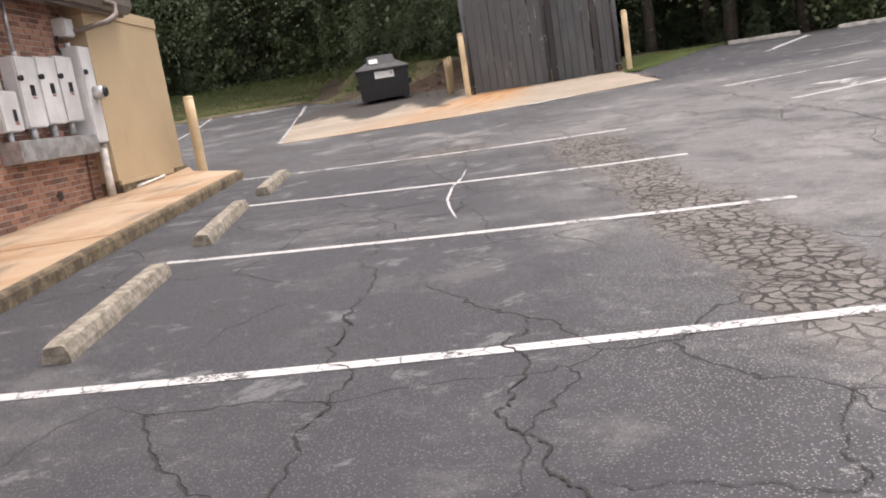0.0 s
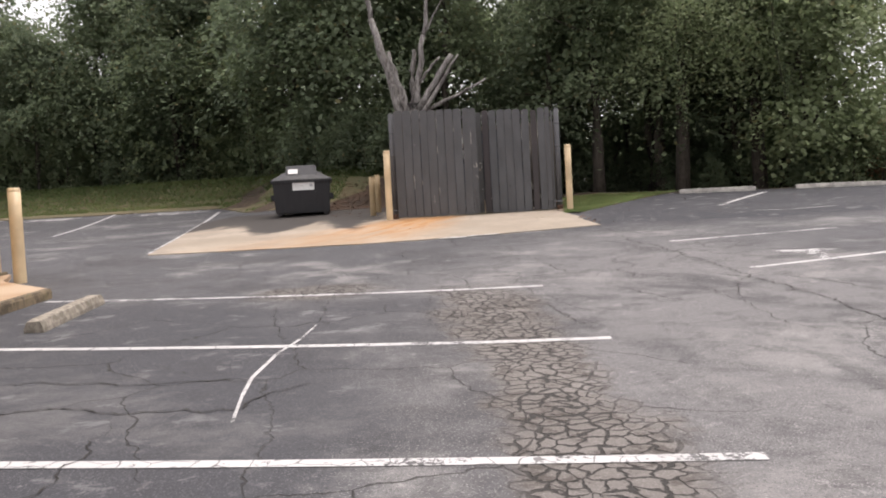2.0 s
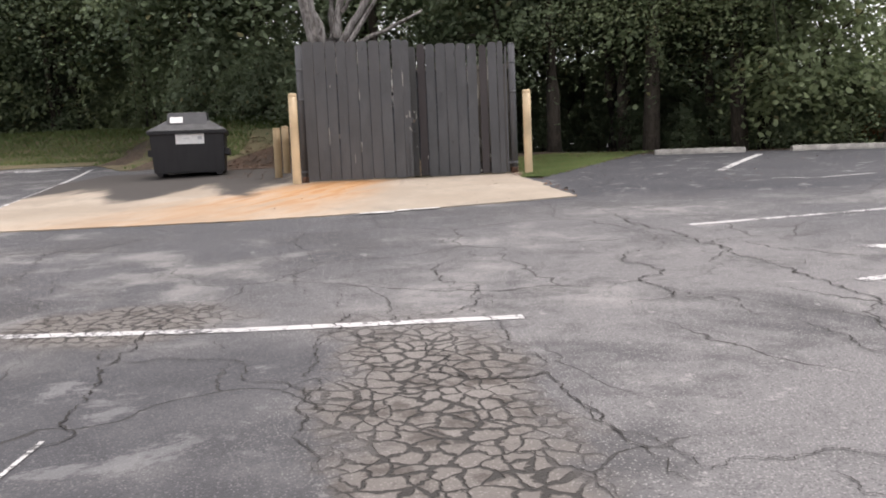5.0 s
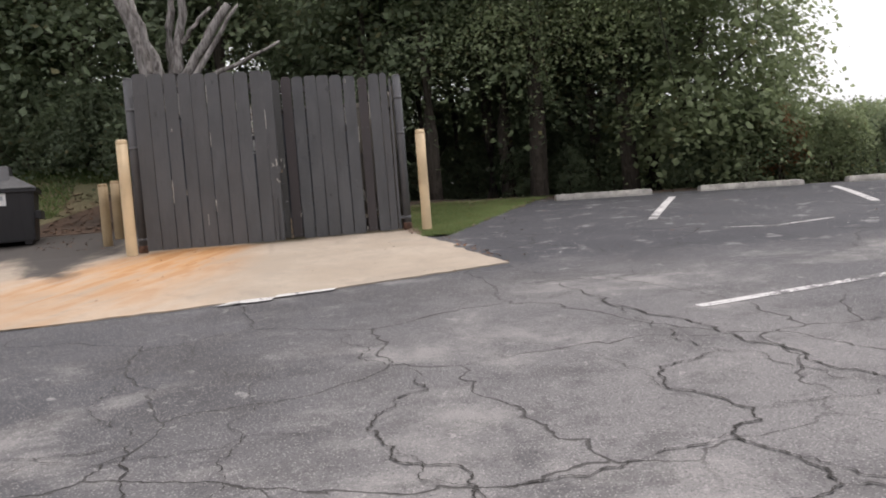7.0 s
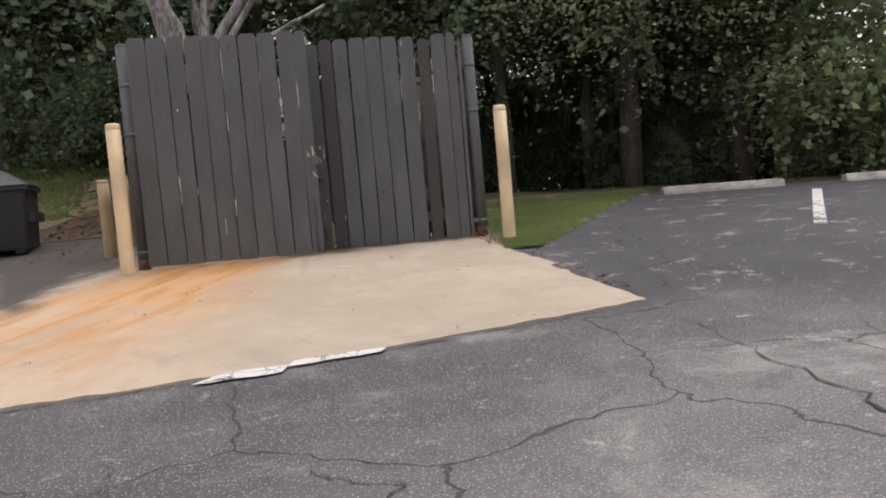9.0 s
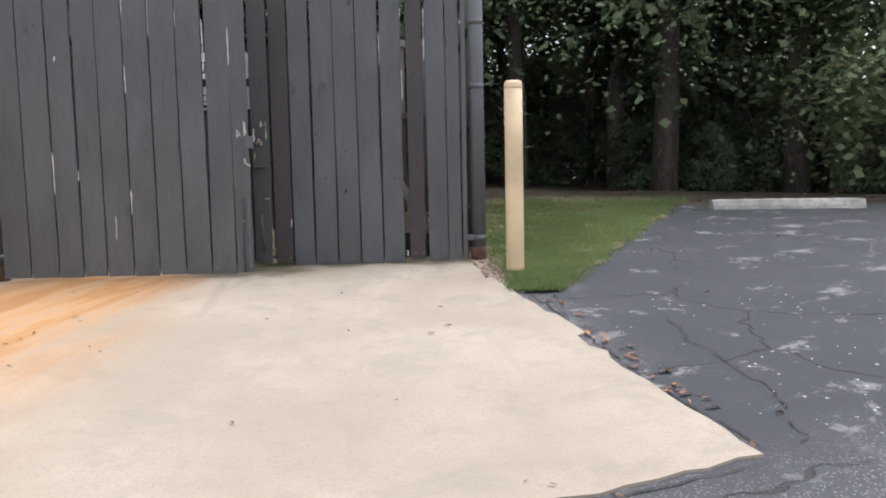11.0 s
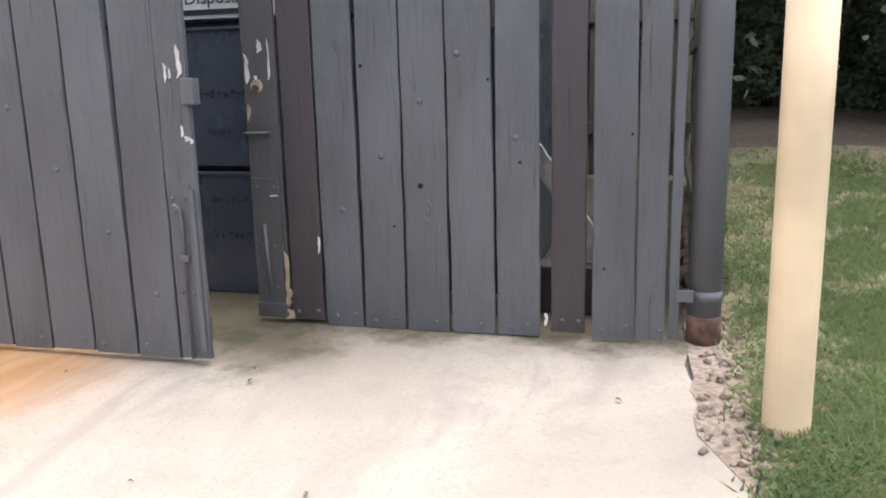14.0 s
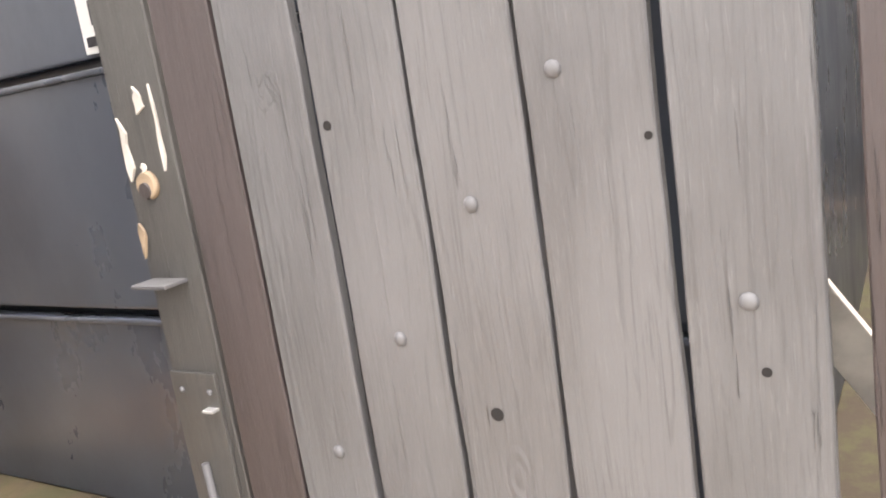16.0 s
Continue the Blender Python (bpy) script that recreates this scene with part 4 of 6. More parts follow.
G, D = BOARD, BOARD_BROWN
left_edges = (-2.84, -2.625, -2.405, -2.215, -2.03, -1.82, -1.618, -1.41, -1.205, -1.008, -0.868)
left_tops = (4.10, 4.09, 4.085, 4.075, 4.065, 4.06, 4.06, 4.055, 4.06, 4.05)
left_boards = [(a, b - 0.012, 1.565 - 0.004 * (i % 3), left_tops[i], G, 0.0) for i, (a, b) in enumerate(zip(left_edges, left_edges[1:]))]
left_gate = gate_leaf("dark grey dog-eared plank gate, slightly ajar", 22.53, left_boards, (-2.83, -0.90), ((-2.6, 2.1), (-1.0, 0.12)), 100)
right_boards = [(-0.955, -0.80, 1.580, 4.0, BOARD_DULL, 0.012), (-0.785, -0.635, 1.575, 4.04, D, 0.004), (-0.62, -0.448, 1.555, 4.03, G, 0.0), (-0.435, -0.25, 1.555, 4.035, G, 0.0), (-0.237, -0.050, 1.555, 4.03, G, 0.0),
                (-0.037, 0.150, 1.558, 4.02, G, 0.0), (0.160, 0.338, 1.560, 4.0, G, 0.0), (0.384, 0.524, 1.580, 3.97, D, 0.014), (0.556, 0.722, 1.568, 4.01, G, 0.0), (0.728, 0.842, 1.570, 4.02, G, 0.0), (0.856, 0.895, 1.580, 3.95, G, 0.006)]
right_gate = gate_leaf("dark grey dog-eared plank gate with missing board gaps", 23.08, right_boards, (-0.80, 0.30), ((-0.62, 0.38), (0.28, 1.45)), 200)
for x, z in ((-0.519, 2.08), (-0.333, 2.313), (-0.157, 2.54), (0.004, 2.725), (0.243, 2.388)):
    ob = mesh_part("nail", NAIL, None, right_gate)
    ob.matrix_basis = pose(x, -0.001, z - 1.6) @ Matrix.Diagonal((1.5, 1.5, 1.5, 1))
for i, x in enumerate((-1.1, -1.29, -1.5, -1.7, -1.9, -2.1, -2.3, -2.5)):
    ob = mesh_part("nail", NAIL, None, left_gate)
    ob.matrix_basis = pose(x, -0.001, 0.22 + 0.245 * i) @ Matrix.Diagonal((1.3, 1.3, 1.3, 1))
# black plugs stand in for the shade inside the knot holes
knot = part("knot_hole", tubed([(0, 0, 0), (0, 0.012, 0)], [0.012, 0.01], 10), HOLE_SHADE, right_gate, "small dark knot hole")
knot.matrix_basis = pose(-0.164, -0.0015, 2.189 - 1.6)
for x, z, size in ((-0.41, 2.687, 0.7), (0.259, 2.289, 0.6), (-0.286, 2.013, 0.5), (0.13, 2.62, 0.5), (0.60, 1.86, 0.45), (0.70, 2.40, 0.5)):
    hole = part("knot_hole", tubed([(0, 0, 0), (0, 0.012, 0)], [0.012 * size, 0.01 * size], 10), HOLE_SHADE, right_gate, "small dark knot hole")
    hole.matrix_basis = pose(x, -0.0015, z - 1.6)

# splintered edges and hardware of the two meeting stiles


def jagged(x, z, w, h, seed):
    """Outline of a torn chip about x, z."""
    r = random.Random(seed)
    n = max(5, int(h / 0.03))
    left = [(x - w / 2 * r.uniform(0.2, 1.0), z + h * k / n) for k in range(n + 1)]
    right = [(x + w / 2 * r.uniform(0.2, 1.0), z + h * (k + r.uniform(-0.3, 0.3)) / n) for k in range(1, n)]
    return left + right[::-1]


for k, (x, z, w, h) in enumerate(((-0.803, 0.10, 0.03, 0.19), (-0.800, 0.03, 0.04, 0.10), (-0.797, -0.03, 0.05, 0.05), (-0.938, 0.865, 0.022, 0.075))):
    flake("splinter", jagged(x, z, w, h, k), -0.004, RAW_WOOD, right_gate, "bare splintered wood")
for k, (x, z, w, h, y) in enumerate(((-0.872, 1.155, 0.026, 0.055, 0.005), (-0.938, 1.025, 0.028, 0.13, 0.005), (-0.90, 1.04, 0.014, 0.02, 0.005), (-0.832, 1.04, 0.012, 0.17, 0.005), (-0.640, 0.28, 0.014, 0.08, -0.003), (0.366, 0.0, 0.02, 0.06, 0.012),
                                     (0.345, 1.35, 0.010, 0.28, -0.002), (0.540, 1.7, 0.010, 0.45, -0.002), (0.155, 1.65, 0.010, 0.3, -0.002), (0.34, 2.05, 0.014, 0.1, -0.002), (0.20, 2.28, 0.012, 0.1, -0.002))):
    flake("chip", jagged(x, z, w, h, 20 + k), y, WHITE_CHIP, right_gate, "white bare paint chip")
for k, (x, z, w, h) in enumerate(((-0.970, 1.035, 0.016, 0.075), (-0.952, 1.05, 0.010, 0.04), (-0.911, 1.05, 0.024, 0.125), (-0.918, 0.835, 0.014, 0.045), (-0.900, 0.818, 0.03, 0.022), (-0.882, 0.81, 0.016, 0.02), (-1.82, 0.45, 0.012, 0.2), (-1.82, 1.4, 0.010, 0.22), (-2.41, 0.62, 0.012, 0.34),
                                  (-1.21, 1.55, 0.014, 0.42), (-1.014, 1.6, 0.012, 0.3), (-2.22, 0.72, 0.014, 0.09), (-1.415, 1.9, 0.010, 0.15), (-2.35, 1.65, 0.016, 0.05), (-1.95, 0.25, 0.010, 0.2), (-1.82, 2.0, 0.012, 0.3))):
    flake("chip", jagged(x, z, w, h, 50 + k), -0.004, WHITE_CHIP, left_gate, "white bare paint chip")


def bolt_heads(places, y, parent):
    for x, z in places:
        ob = mesh_part("bolt_head", NAIL, None, parent)
        ob.matrix_basis = pose(x, y, z) @ Matrix.Diagonal((0.8, 1.2, 0.8, 1))


latch = part("latch_plate", boxed((-0.998, -0.006, 0.0), (-0.908, 0.0, 0.655), 0.002), BOARD, left_gate, "long painted steel drop-bolt plate")
part("folded_edge", boxed((-0.912, -0.014, 0.0), (-0.892, 0.0, 0.64), 0.004), BOARD, latch)
part("rod", tubed([(-0.948, -0.016, -0.03), (-0.946, -0.016, 0.53), (-0.950, -0.022, 0.565), (-0.956, -0.045, 0.585)], [0.008] * 4, 10), POST_STEEL, latch, "grey steel drop rod")
part("keeper", boxed((-0.965, -0.026, 0.36), (-0.928, 0.0, 0.385), 0.004), BOARD, latch)
bolt_heads(((-0.983, 0.605), (-0.930, 0.605), (-0.978, 0.555), (-0.975, 0.235), (-0.925, 0.235), (-0.985, 0.06), (-0.925, 0.06)), -0.008, latch)
hasp = part("hasp", boxed((-0.905, -0.016, 0.955), (-0.855, 0.002, 1.052), 0.005), BOARD, left_gate, "painted steel hasp folded round the edge")
part("folded_edge", boxed((-0.862, -0.016, 0.955), (-0.852, 0.03, 1.05), 0.003), BOARD, hasp)
hook = part("latch_bracket", boxed((-0.948, -0.050, 0.812), (-0.845, 0.012, 0.820), 0.002), POST_STEEL, right_gate, "bent steel latch bracket")
ring = part("knot", tubed([(-0.896, -0.001, 1.015), (-0.896, 0.010, 1.015)], [0.026, 0.030], 16), RAW_WOOD, right_gate, "bare round wood knot")
part("core", tubed([(-0.898, -0.005, 1.005), (-0.898, 0.006, 1.005)], [0.016, 0.019], 14), BOARD_BROWN, ring)
plate = part("foot_plate", boxed((-0.956, 0.002, 0.0), (-0.822, 0.012, 0.615), 0.002), BOARD_DULL, right_gate, "olive-grey steel plate on the stile")
part("rod", tubed([(-0.897, -0.006, 0.41), (-0.886, -0.006, 0.09)], [0.009, 0.009], 10), POST_STEEL, plate, "grey steel drop rod")
part("tab", boxed((-0.856, -0.018, 0.535), (-0.826, 0.004, 0.541), 0.001), GALV, plate)
bolt_heads(((-0.925, 0.575), (-0.842, 0.575), (-0.918, 0.31), (-0.856, 0.31), (-0.856, 0.12), (-0.93, 0.02), (-0.84, 0.02)), 0.0, plate)
part("boot", boxed((-0.958, -0.008, -0.02), (-0.812, 0.014, 0.045), 0.006), BOARD_DULL, right_gate, "steel strap round the stile's foot")


def gate_post(x, y, top, label):
    z = ground_z(x, y) + 0.01
    post = thing("gate_post", pose(x, y, z), label, "gate post", "gate posts")
    part("pipe", tubed([(0, 0, -0.1), (0, 0, top - z - 0.01), (0, 0, top - z)], [0.066, 0.066, 0.058], 24), POST_STEEL, post)
    part("rusty_foot", tubed([(0, 0, -0.02), (0, 0, 0.11), (0, 0, 0.115)], [0.069, 0.0695, 0.066], 24), RUST, post, "rust-eaten foot of the pipe")
    for h in (0.17, 1.5, 2.05):
        part("hinge_band", tubed([(0, 0, h), (0, 0, h + 0.05)], [0.0668, 0.0668], 24), POST_STEEL, post)
    part("cap", tubed([(0, 0, top - z - 0.005), (0, 0, top - z + 0.015)], [0.07, 0.05], 20), POST_STEEL, post)
    return post


right_post = gate_post(0.995, 23.16, 3.97, "grey painted steel gate post with a rusty foot")
left_post = gate_post(-2.93, 22.66, 4.05, "grey painted steel gate post")
part("hinge_plate", boxed((-0.115, -0.078, 0.18), (-0.045, -0.068, 0.23), 0.003), POST_STEEL, right_post)


def side_fence(name, ends, count, material, label, facing, top):
    """A run of upright boards with rails between two points of the plan."""
    (x0, y0), (x1, y1) = ends
    z = min(ground_z(x0, y0), ground_z(x1, y1))
    d = Vector((x1 - x0, y1 - y0, 0))
    turn = math.degrees(math.atan2(d.y, d.x))
    run = thing(name, pose(x0, y0, z, 0, 0, turn), label, "fence", "enclosure fences")
    pitch = d.length / count
    meshes = []
    for k in range(3):
        bm = board_mesh(pitch - 0.016 - 0.006 * k, top - z - 0.03 * k, 0.022, 300 + k)
        mesh = bpy.data.meshes.new("board")
        bm.to_mesh(mesh)
        bm.free()
        mesh.materials.append(material)
        meshes.append(mesh)
    for i in range(count):
        ob = mesh_part("board", meshes[i % 3], None, run)
        ob.matrix_basis = pose(pitch * (i + 0.5), 0.0, 0.02, 0, random.uniform(-0.3, 0.3), 0)
    for h in (0.35, 1.2, 2.1):
        part("rail", boxed((0, 0.024 if facing > 0 else -0.05, h), (d.length, 0.062 if facing > 0 else -0.004, h + 0.09), 0.004), material, run)
    return run


side_fence("side_fence", ((1.02, 23.32), (1.02, 26.4)), 16, BOARD_OLD, "weathered plank side fence", 1, 3.98)
side_fence("side_fence", ((-3.0, 26.4), (-3.0, 22.85)), 18, BOARD_OLD, "weathered plank side fence", 1, 4.02)
side_fence("rear_fence", ((-2.98, 26.45), (1.0, 26.45)), 20, BOARD_OLD, "weathered brown plank fence behind the bins", -1, 4.0)
plank = thing("leaning_plank", pose(0.22, 23.42, ground_z(0.2, 23.4) + 0.03), "bare white plank leaning behind the gate", "plank")
ob = part("plank", boxed((-0.04, -0.012, 0.12), (0.04, 0.012, 0.75), 0.003), WHITE_CHIP, plank)
ob.matrix_basis = pose(0.38, 0.06, 0.18, 8, -32, 0)
part("foot_block", boxed((-0.1, -0.05, -0.02), (0.4, 0.1, 0.2), 0.01), BOARD_BROWN, plank)


def lettering(text, size, depth, material, parent, m, name="lettering"):
    curve = bpy.data.curves.new(name, 'FONT')
    curve.body, curve.size, curve.extrude = text, size, depth
    tmp = bpy.data.objects.new(name, curve)
    scene.collection.objects.link(tmp)
    mesh = bpy.data.meshes.new_from_object(tmp.evaluated_get(bpy.context.evaluated_depsgraph_get()))
    bpy.data.objects.remove(tmp)
    bpy.data.curves.remove(curve)
    ob = mesh_part(name, mesh, material, parent)
    ob.matrix_basis = m
    return ob


def steel_bin():
    """The large bin that stands behind the gates."""
    x0, x1, y0 = -2.75, 0.2, 23.43
    z = ground_z(-1.3, y0) + 0.015
    b = thing("steel_bin", pose(0, y0, z), "slate-blue steel refuse bin with scuffed faces", "dumpster")
    for lo, hi, back in ((0.0, 0.615, 0.0), (0.645, 1.30, 0.0), (1.345, 1.95, 0.05)):
        part("front_panel", boxed((x0, back, lo), (x1, back + 0.05, hi), 0.008), BIN_BLUE, b)
    for h in (0.60, 1.295):
        part("lip", boxed((x0, -0.010, h), (x1, 0.03, h + 0.018), 0.006), BIN_BLUE, b, "worn paler lip of the panel")
    part("hopper", boxed((x0 + 0.01, 0.12, 0.08), (x1, 2.2, 1.9), 0.02), BIN_BLUE, b)
    part("skid", boxed((x0 + 0.1, 0.03, 0.0), (x1 - 0.1, 0.12, 0.06), 0.004), BIN_BLACK, b)
    part("lid", boxed((x0, 0.0, 1.96), (x1, 2.2, 2.02), 0.02), LID_BLACK, b)
    sign = part("label", boxed((-1.50, 0.036, 1.355), (-0.88, 0.048, 1.86), 0.001), LABEL, b, "white sticker with dark lettering")
    sign.location.y = 0.0
    lettering("Disposal", 0.092, 0.001, INK, b, pose(-1.455, 0.033, 1.425, 90), "lettering")
    for l, r, lo, hi in ((-1.48, -1.06, 1.372, 1.398), (-1.45, -0.97, 1.56, 1.63)):
        part("text_bar", boxed((l, 0.031, lo), (r, 0.0355, hi)), INK, b)
    part("logo_patch", boxed((-1.30, 0.031, 1.70), (-1.10, 0.0355, 1.85), 0.002), GREEN_INK, b)
    rng = random.Random(4)
    for lo in (0.29, 0.46, 0.81, 0.99):
        for k in range(7):
            x = -1.36 + k * 0.035
            part("scrawl", boxed((x, -0.004, lo + rng.uniform(-0.012, 0.012)), (x + rng.uniform(0.01, 0.03), -0.0005, lo + rng.uniform(0.012, 0.03))), INK, b)
    return b


steel_bin()


def grease_bin():
    """The low black bin with a hipped lid and a hatch on it."""
    w0, w1, d, h = 0.72, 0.77, 1.15, 0.93
    z = ground_z(-5.9, 25.2) + 0.012
    b = thing("grease_bin", pose(-5.84, 24.62, z, 0, 0, 15), "low black steel waste bin with hipped lid", "dumpster")
    bm = bmesh.new()
    lower = [bm.verts.new(p) for p in ((-w0, 0.06, 0.05), (w0, 0.06, 0.05), (w0, d, 0.05), (-w0, d, 0.05))]
    upper = [bm.verts.new(p) for p in ((-w1, 0, h), (w1, 0, h), (w1, d, h), (-w1, d, h))]
    for k in range(4):
        bm.faces.new((lower[k], lower[(k + 1) % 4], upper[(k + 1) % 4], upper[k]))
    bm.faces.new(lower[::-1])
    bm.faces.new(upper)
    bmesh.ops.bevel(bm, geom=bm.edges[:], offset=0.02, segments=2, affect='EDGES')
    part("body", bm, BIN_BLACK, b)
    part("rim", boxed((-w1 - 0.04, -0.04, h - 0.06), (w1 + 0.04, d + 0.04, h), 0.01), BIN_BLACK, b)
    part("skid", boxed((-w0 + 0.05, 0.1, -0.005), (-w0 + 0.17, d - 0.05, 0.06), 0.004), BIN_BLACK, b)
    part("skid", boxed((w0 - 0.17, 0.1, -0.005), (w0 - 0.05, d - 0.05, 0.06), 0.004), BIN_BLACK, b)
    bm = bmesh.new()
    lower = [bm.verts.new(p) for p in ((-w1 - 0.07, -0.07, h), (w1 + 0.07, -0.07, h), (w1 + 0.07, d + 0.06, h), (-w1 - 0.07, d + 0.06, h))]
    upper = [bm.verts.new(p) for p in ((-0.42, 0.36, h + 0.26), (0.42, 0.36, h + 0.26), (0.42, 0.85, h + 0.26), (-0.42, 0.85, h + 0.26))]
    for k in range(4):
        bm.faces.new((lower[k], lower[(k + 1) % 4], upper[(k + 1) % 4], upper[k]))
    bm.faces.new(lower[::-1])
    bm.faces.new(upper)
    bmesh.ops.bevel(bm, geom=bm.edges[:], offset=0.025, segments=3, affect='EDGES')
    lid = part("lid", bm, LID_BLACK, b, "black hipped plastic lid")
    bm = bmesh.new()
    hatch = [bm.verts.new(p) for p in ((-0.42, 0.16, h + 0.12), (0.42, 0.16, h + 0.12), (0.42, 0.9, h + 0.24), (-0.42, 0.9, h + 0.24), (-0.40, 0.36, h + 0.42), (0.40, 0.36, h + 0.42), (0.40, 0.85, h + 0.44), (-0.40, 0.85, h + 0.44))]
    for q in ((0, 1, 5, 4), (1, 2, 6, 5), (2, 3, 7, 6), (3, 0, 4, 7), (4, 5, 6, 7), (3, 2, 1, 0)):
        bm.faces.new([hatch[i] for i in q])
    bmesh.ops.bevel(bm, geom=bm.edges[:], offset=0.015, segments=2, affect='EDGES')
    part("hatch", bm, LID_BLACK, lid)
    tag = part("label", boxed((-0.13, -0.006, -0.075), (0.13, 0, 0.075)), LABEL, lid, "white paper label")
    tag.matrix_basis = pose(-0.22, 0.236, h + 0.25, -33)
    front = part("label", boxed((-0.24, 0.0, 0.66), (0.34, 0.012, 0.90)), LABEL, b, "white sticker with faint lines")
    for l, r, lo, hi in ((-0.21, 0.08, 0.855, 0.868), (-0.10, 0.06, 0.77, 0.785), (0.21, 0.30, 0.75, 0.82)):
        part("text_bar", boxed((l, -0.003, lo), (r, -0.0005, hi)), GALV, b)
    for s in (-1, 1):
        part("lift_sleeve", boxed((s * (w1 + 0.02) - 0.05, 0.15, 0.42), (s * (w1 + 0.02) + 0.05, d - 0.1, 0.56), 0.008), BIN_BLACK, b)
    return b


grease_bin()


# ---- the building's corner ----
# its frame: x out of the brick wall, y along the wall away from the walker
WALL = pose(-7.15, 11.5, 0, 0, 0, 8)


def on_wall(ob):
    ob.matrix_world = WALL @ ob.matrix_basis
    return ob


def walk_top(u):
    """Height of the walk along the wall."""
    return 0.875 + 0.052 * max(u, -12.0)


def sidewalk():
    bm = bmesh.new()
    joints = [-30, -22, -16, -12.5, -9.5, -6.6, -3.9, -1.3]
    for a, b in zip(joints, joints[1:] + [1.0]):
        last = b == 1.0
        rim = [(0.0, a), (1.95, a), (1.95, b - 0.012), (0.0, b - 0.012)] if not last else [(0.0, a), (1.95, a), (1.95, 0.75), (0.75, 1.95), (0.34, 2.94), (0.0, 2.94)]
        base = len(bm.verts)
        vs = []
        for x, u in rim:
            z = walk_top(max(u, -14))
            vs.append((bm.verts.new((x, u, z - 0.28)), bm.verts.new((x, u, z))))
        n = len(vs)
        bm.faces.new([v[1] for v in vs])
        for k in range(n):
            j = (k + 1) % n
            bm.faces.new((vs[k][0], vs[j][0], vs[j][1], vs[k][1]))
    bmesh.ops.recalc_face_normals(bm, faces=bm.faces[:])
    bmesh.ops.bevel(bm, geom=[e for e in bm.edges if e.calc_length() > 0.5 and len(e.link_faces) == 2 and e.calc_face_angle() > 1], offset=0.012, segments=2, affect='EDGES')
    ob = on_wall(part("sidewalk", bm, WALK))
    tagged(ob, "tan concrete walk along the brick wall", "sidewalk", kind="structure")
    # stained face of the kerb, its colour also darkened for side shade
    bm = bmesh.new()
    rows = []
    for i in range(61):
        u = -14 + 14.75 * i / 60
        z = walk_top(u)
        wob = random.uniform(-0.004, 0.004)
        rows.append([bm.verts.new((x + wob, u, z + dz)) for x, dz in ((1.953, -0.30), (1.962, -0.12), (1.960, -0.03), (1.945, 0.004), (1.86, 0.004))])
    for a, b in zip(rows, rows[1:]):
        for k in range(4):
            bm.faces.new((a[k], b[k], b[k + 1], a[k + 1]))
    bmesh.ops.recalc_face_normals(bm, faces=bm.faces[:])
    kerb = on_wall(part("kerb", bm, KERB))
    tagged(kerb, "mossy stained concrete kerb face, colour darkened for shade", "kerb", kind="structure")


sidewalk()

wall = on_wall(part("wall_east", boxed((-0.3, -30, -0.2), (-0.014, 2.75, 3.72)), MORTAR))
tagged(wall, "red brick outer wall with pale mortar", "wall", kind="structure")
for name, lo, hi in (("wall_north", (-14, 2.45, -0.2), (-0.3, 2.75, 3.72)), ("wall_south", (-14, -30, -0.2), (-0.3, -29.7, 3.72)), ("wall_west", (-14.3, -30, -0.2), (-14, 2.75, 3.72))):
    tagged(on_wall(part(name, boxed(lo, hi), BRICK_JOINED)), "plain brick wall", "wall", kind="structure")
tagged(on_wall(part("soffit", boxed((-14.6, -30.3, 3.72), (0.42, 1.2, 3.76)), GUTTER)), "dark brown soffit boards", "soffit", kind="structure")
bm = bmesh.new()
ridge = [(-14.8, 3.95), (0.5, 3.95), (-7.2, 6.2)]
ends = [[bm.verts.new((x, y, z)) for x, z in ridge] for y in (-30.4, 1.3)]
bm.faces.new(ends[0])
bm.faces.new(ends[1][::-1])
for k in range(3):
    bm.faces.new((ends[0][k], ends[1][k], ends[1][(k + 1) % 3], ends[0][(k + 1) % 3]))
bmesh.ops.recalc_face_normals(bm, faces=bm.faces[:])
tagged(on_wall(part("roof", bm, SHINGLE)), "dark grey shingled low roof", "roof", kind="structure")

gutter = thing("gutter", WALL, "dark brown metal gutter and fascia along the eave", "gutter")
bm = bmesh.new()
prof = [(0.42, 3.60), (0.50, 3.60), (0.56, 3.70), (0.56, 3.80), (0.585, 3.93), (0.57, 3.93), (0.545, 3.81), (0.42, 3.82)]
rings = [[bm.verts.new((x, y, z)) for x, z in prof] for y in (-30.3, -20, -10, -5, -2, 0.6, 1.25)]
for a, b in zip(rings, rings[1:]):
    for k in range(8):
        bm.faces.new((a[k], a[(k + 1) % 8], b[(k + 1) % 8], b[k]))
bm.faces.new(rings[0])
bm.faces.new(rings[-1][::-1])
bmesh.ops.recalc_face_normals(bm, faces=bm.faces[:])
part("trough", bm, GUTTER, gutter)
part("fascia", boxed((0.36, -30.3, 3.56), (0.42, 1.2, 3.98), 0.004), GUTTER, gutter)
part("downspout", tubed([(0.55, 0.30, 3.68), (0.68, 0.30, 3.62), (0.69, 0.28, 3.48), (0.66, 0.02, 3.36), (0.34, -0.07, 3.30), (0.06, -0.09, 3.28)], [0.042] * 6, 12), DOWNSPOUT, gutter, "bent brown downspout elbow")

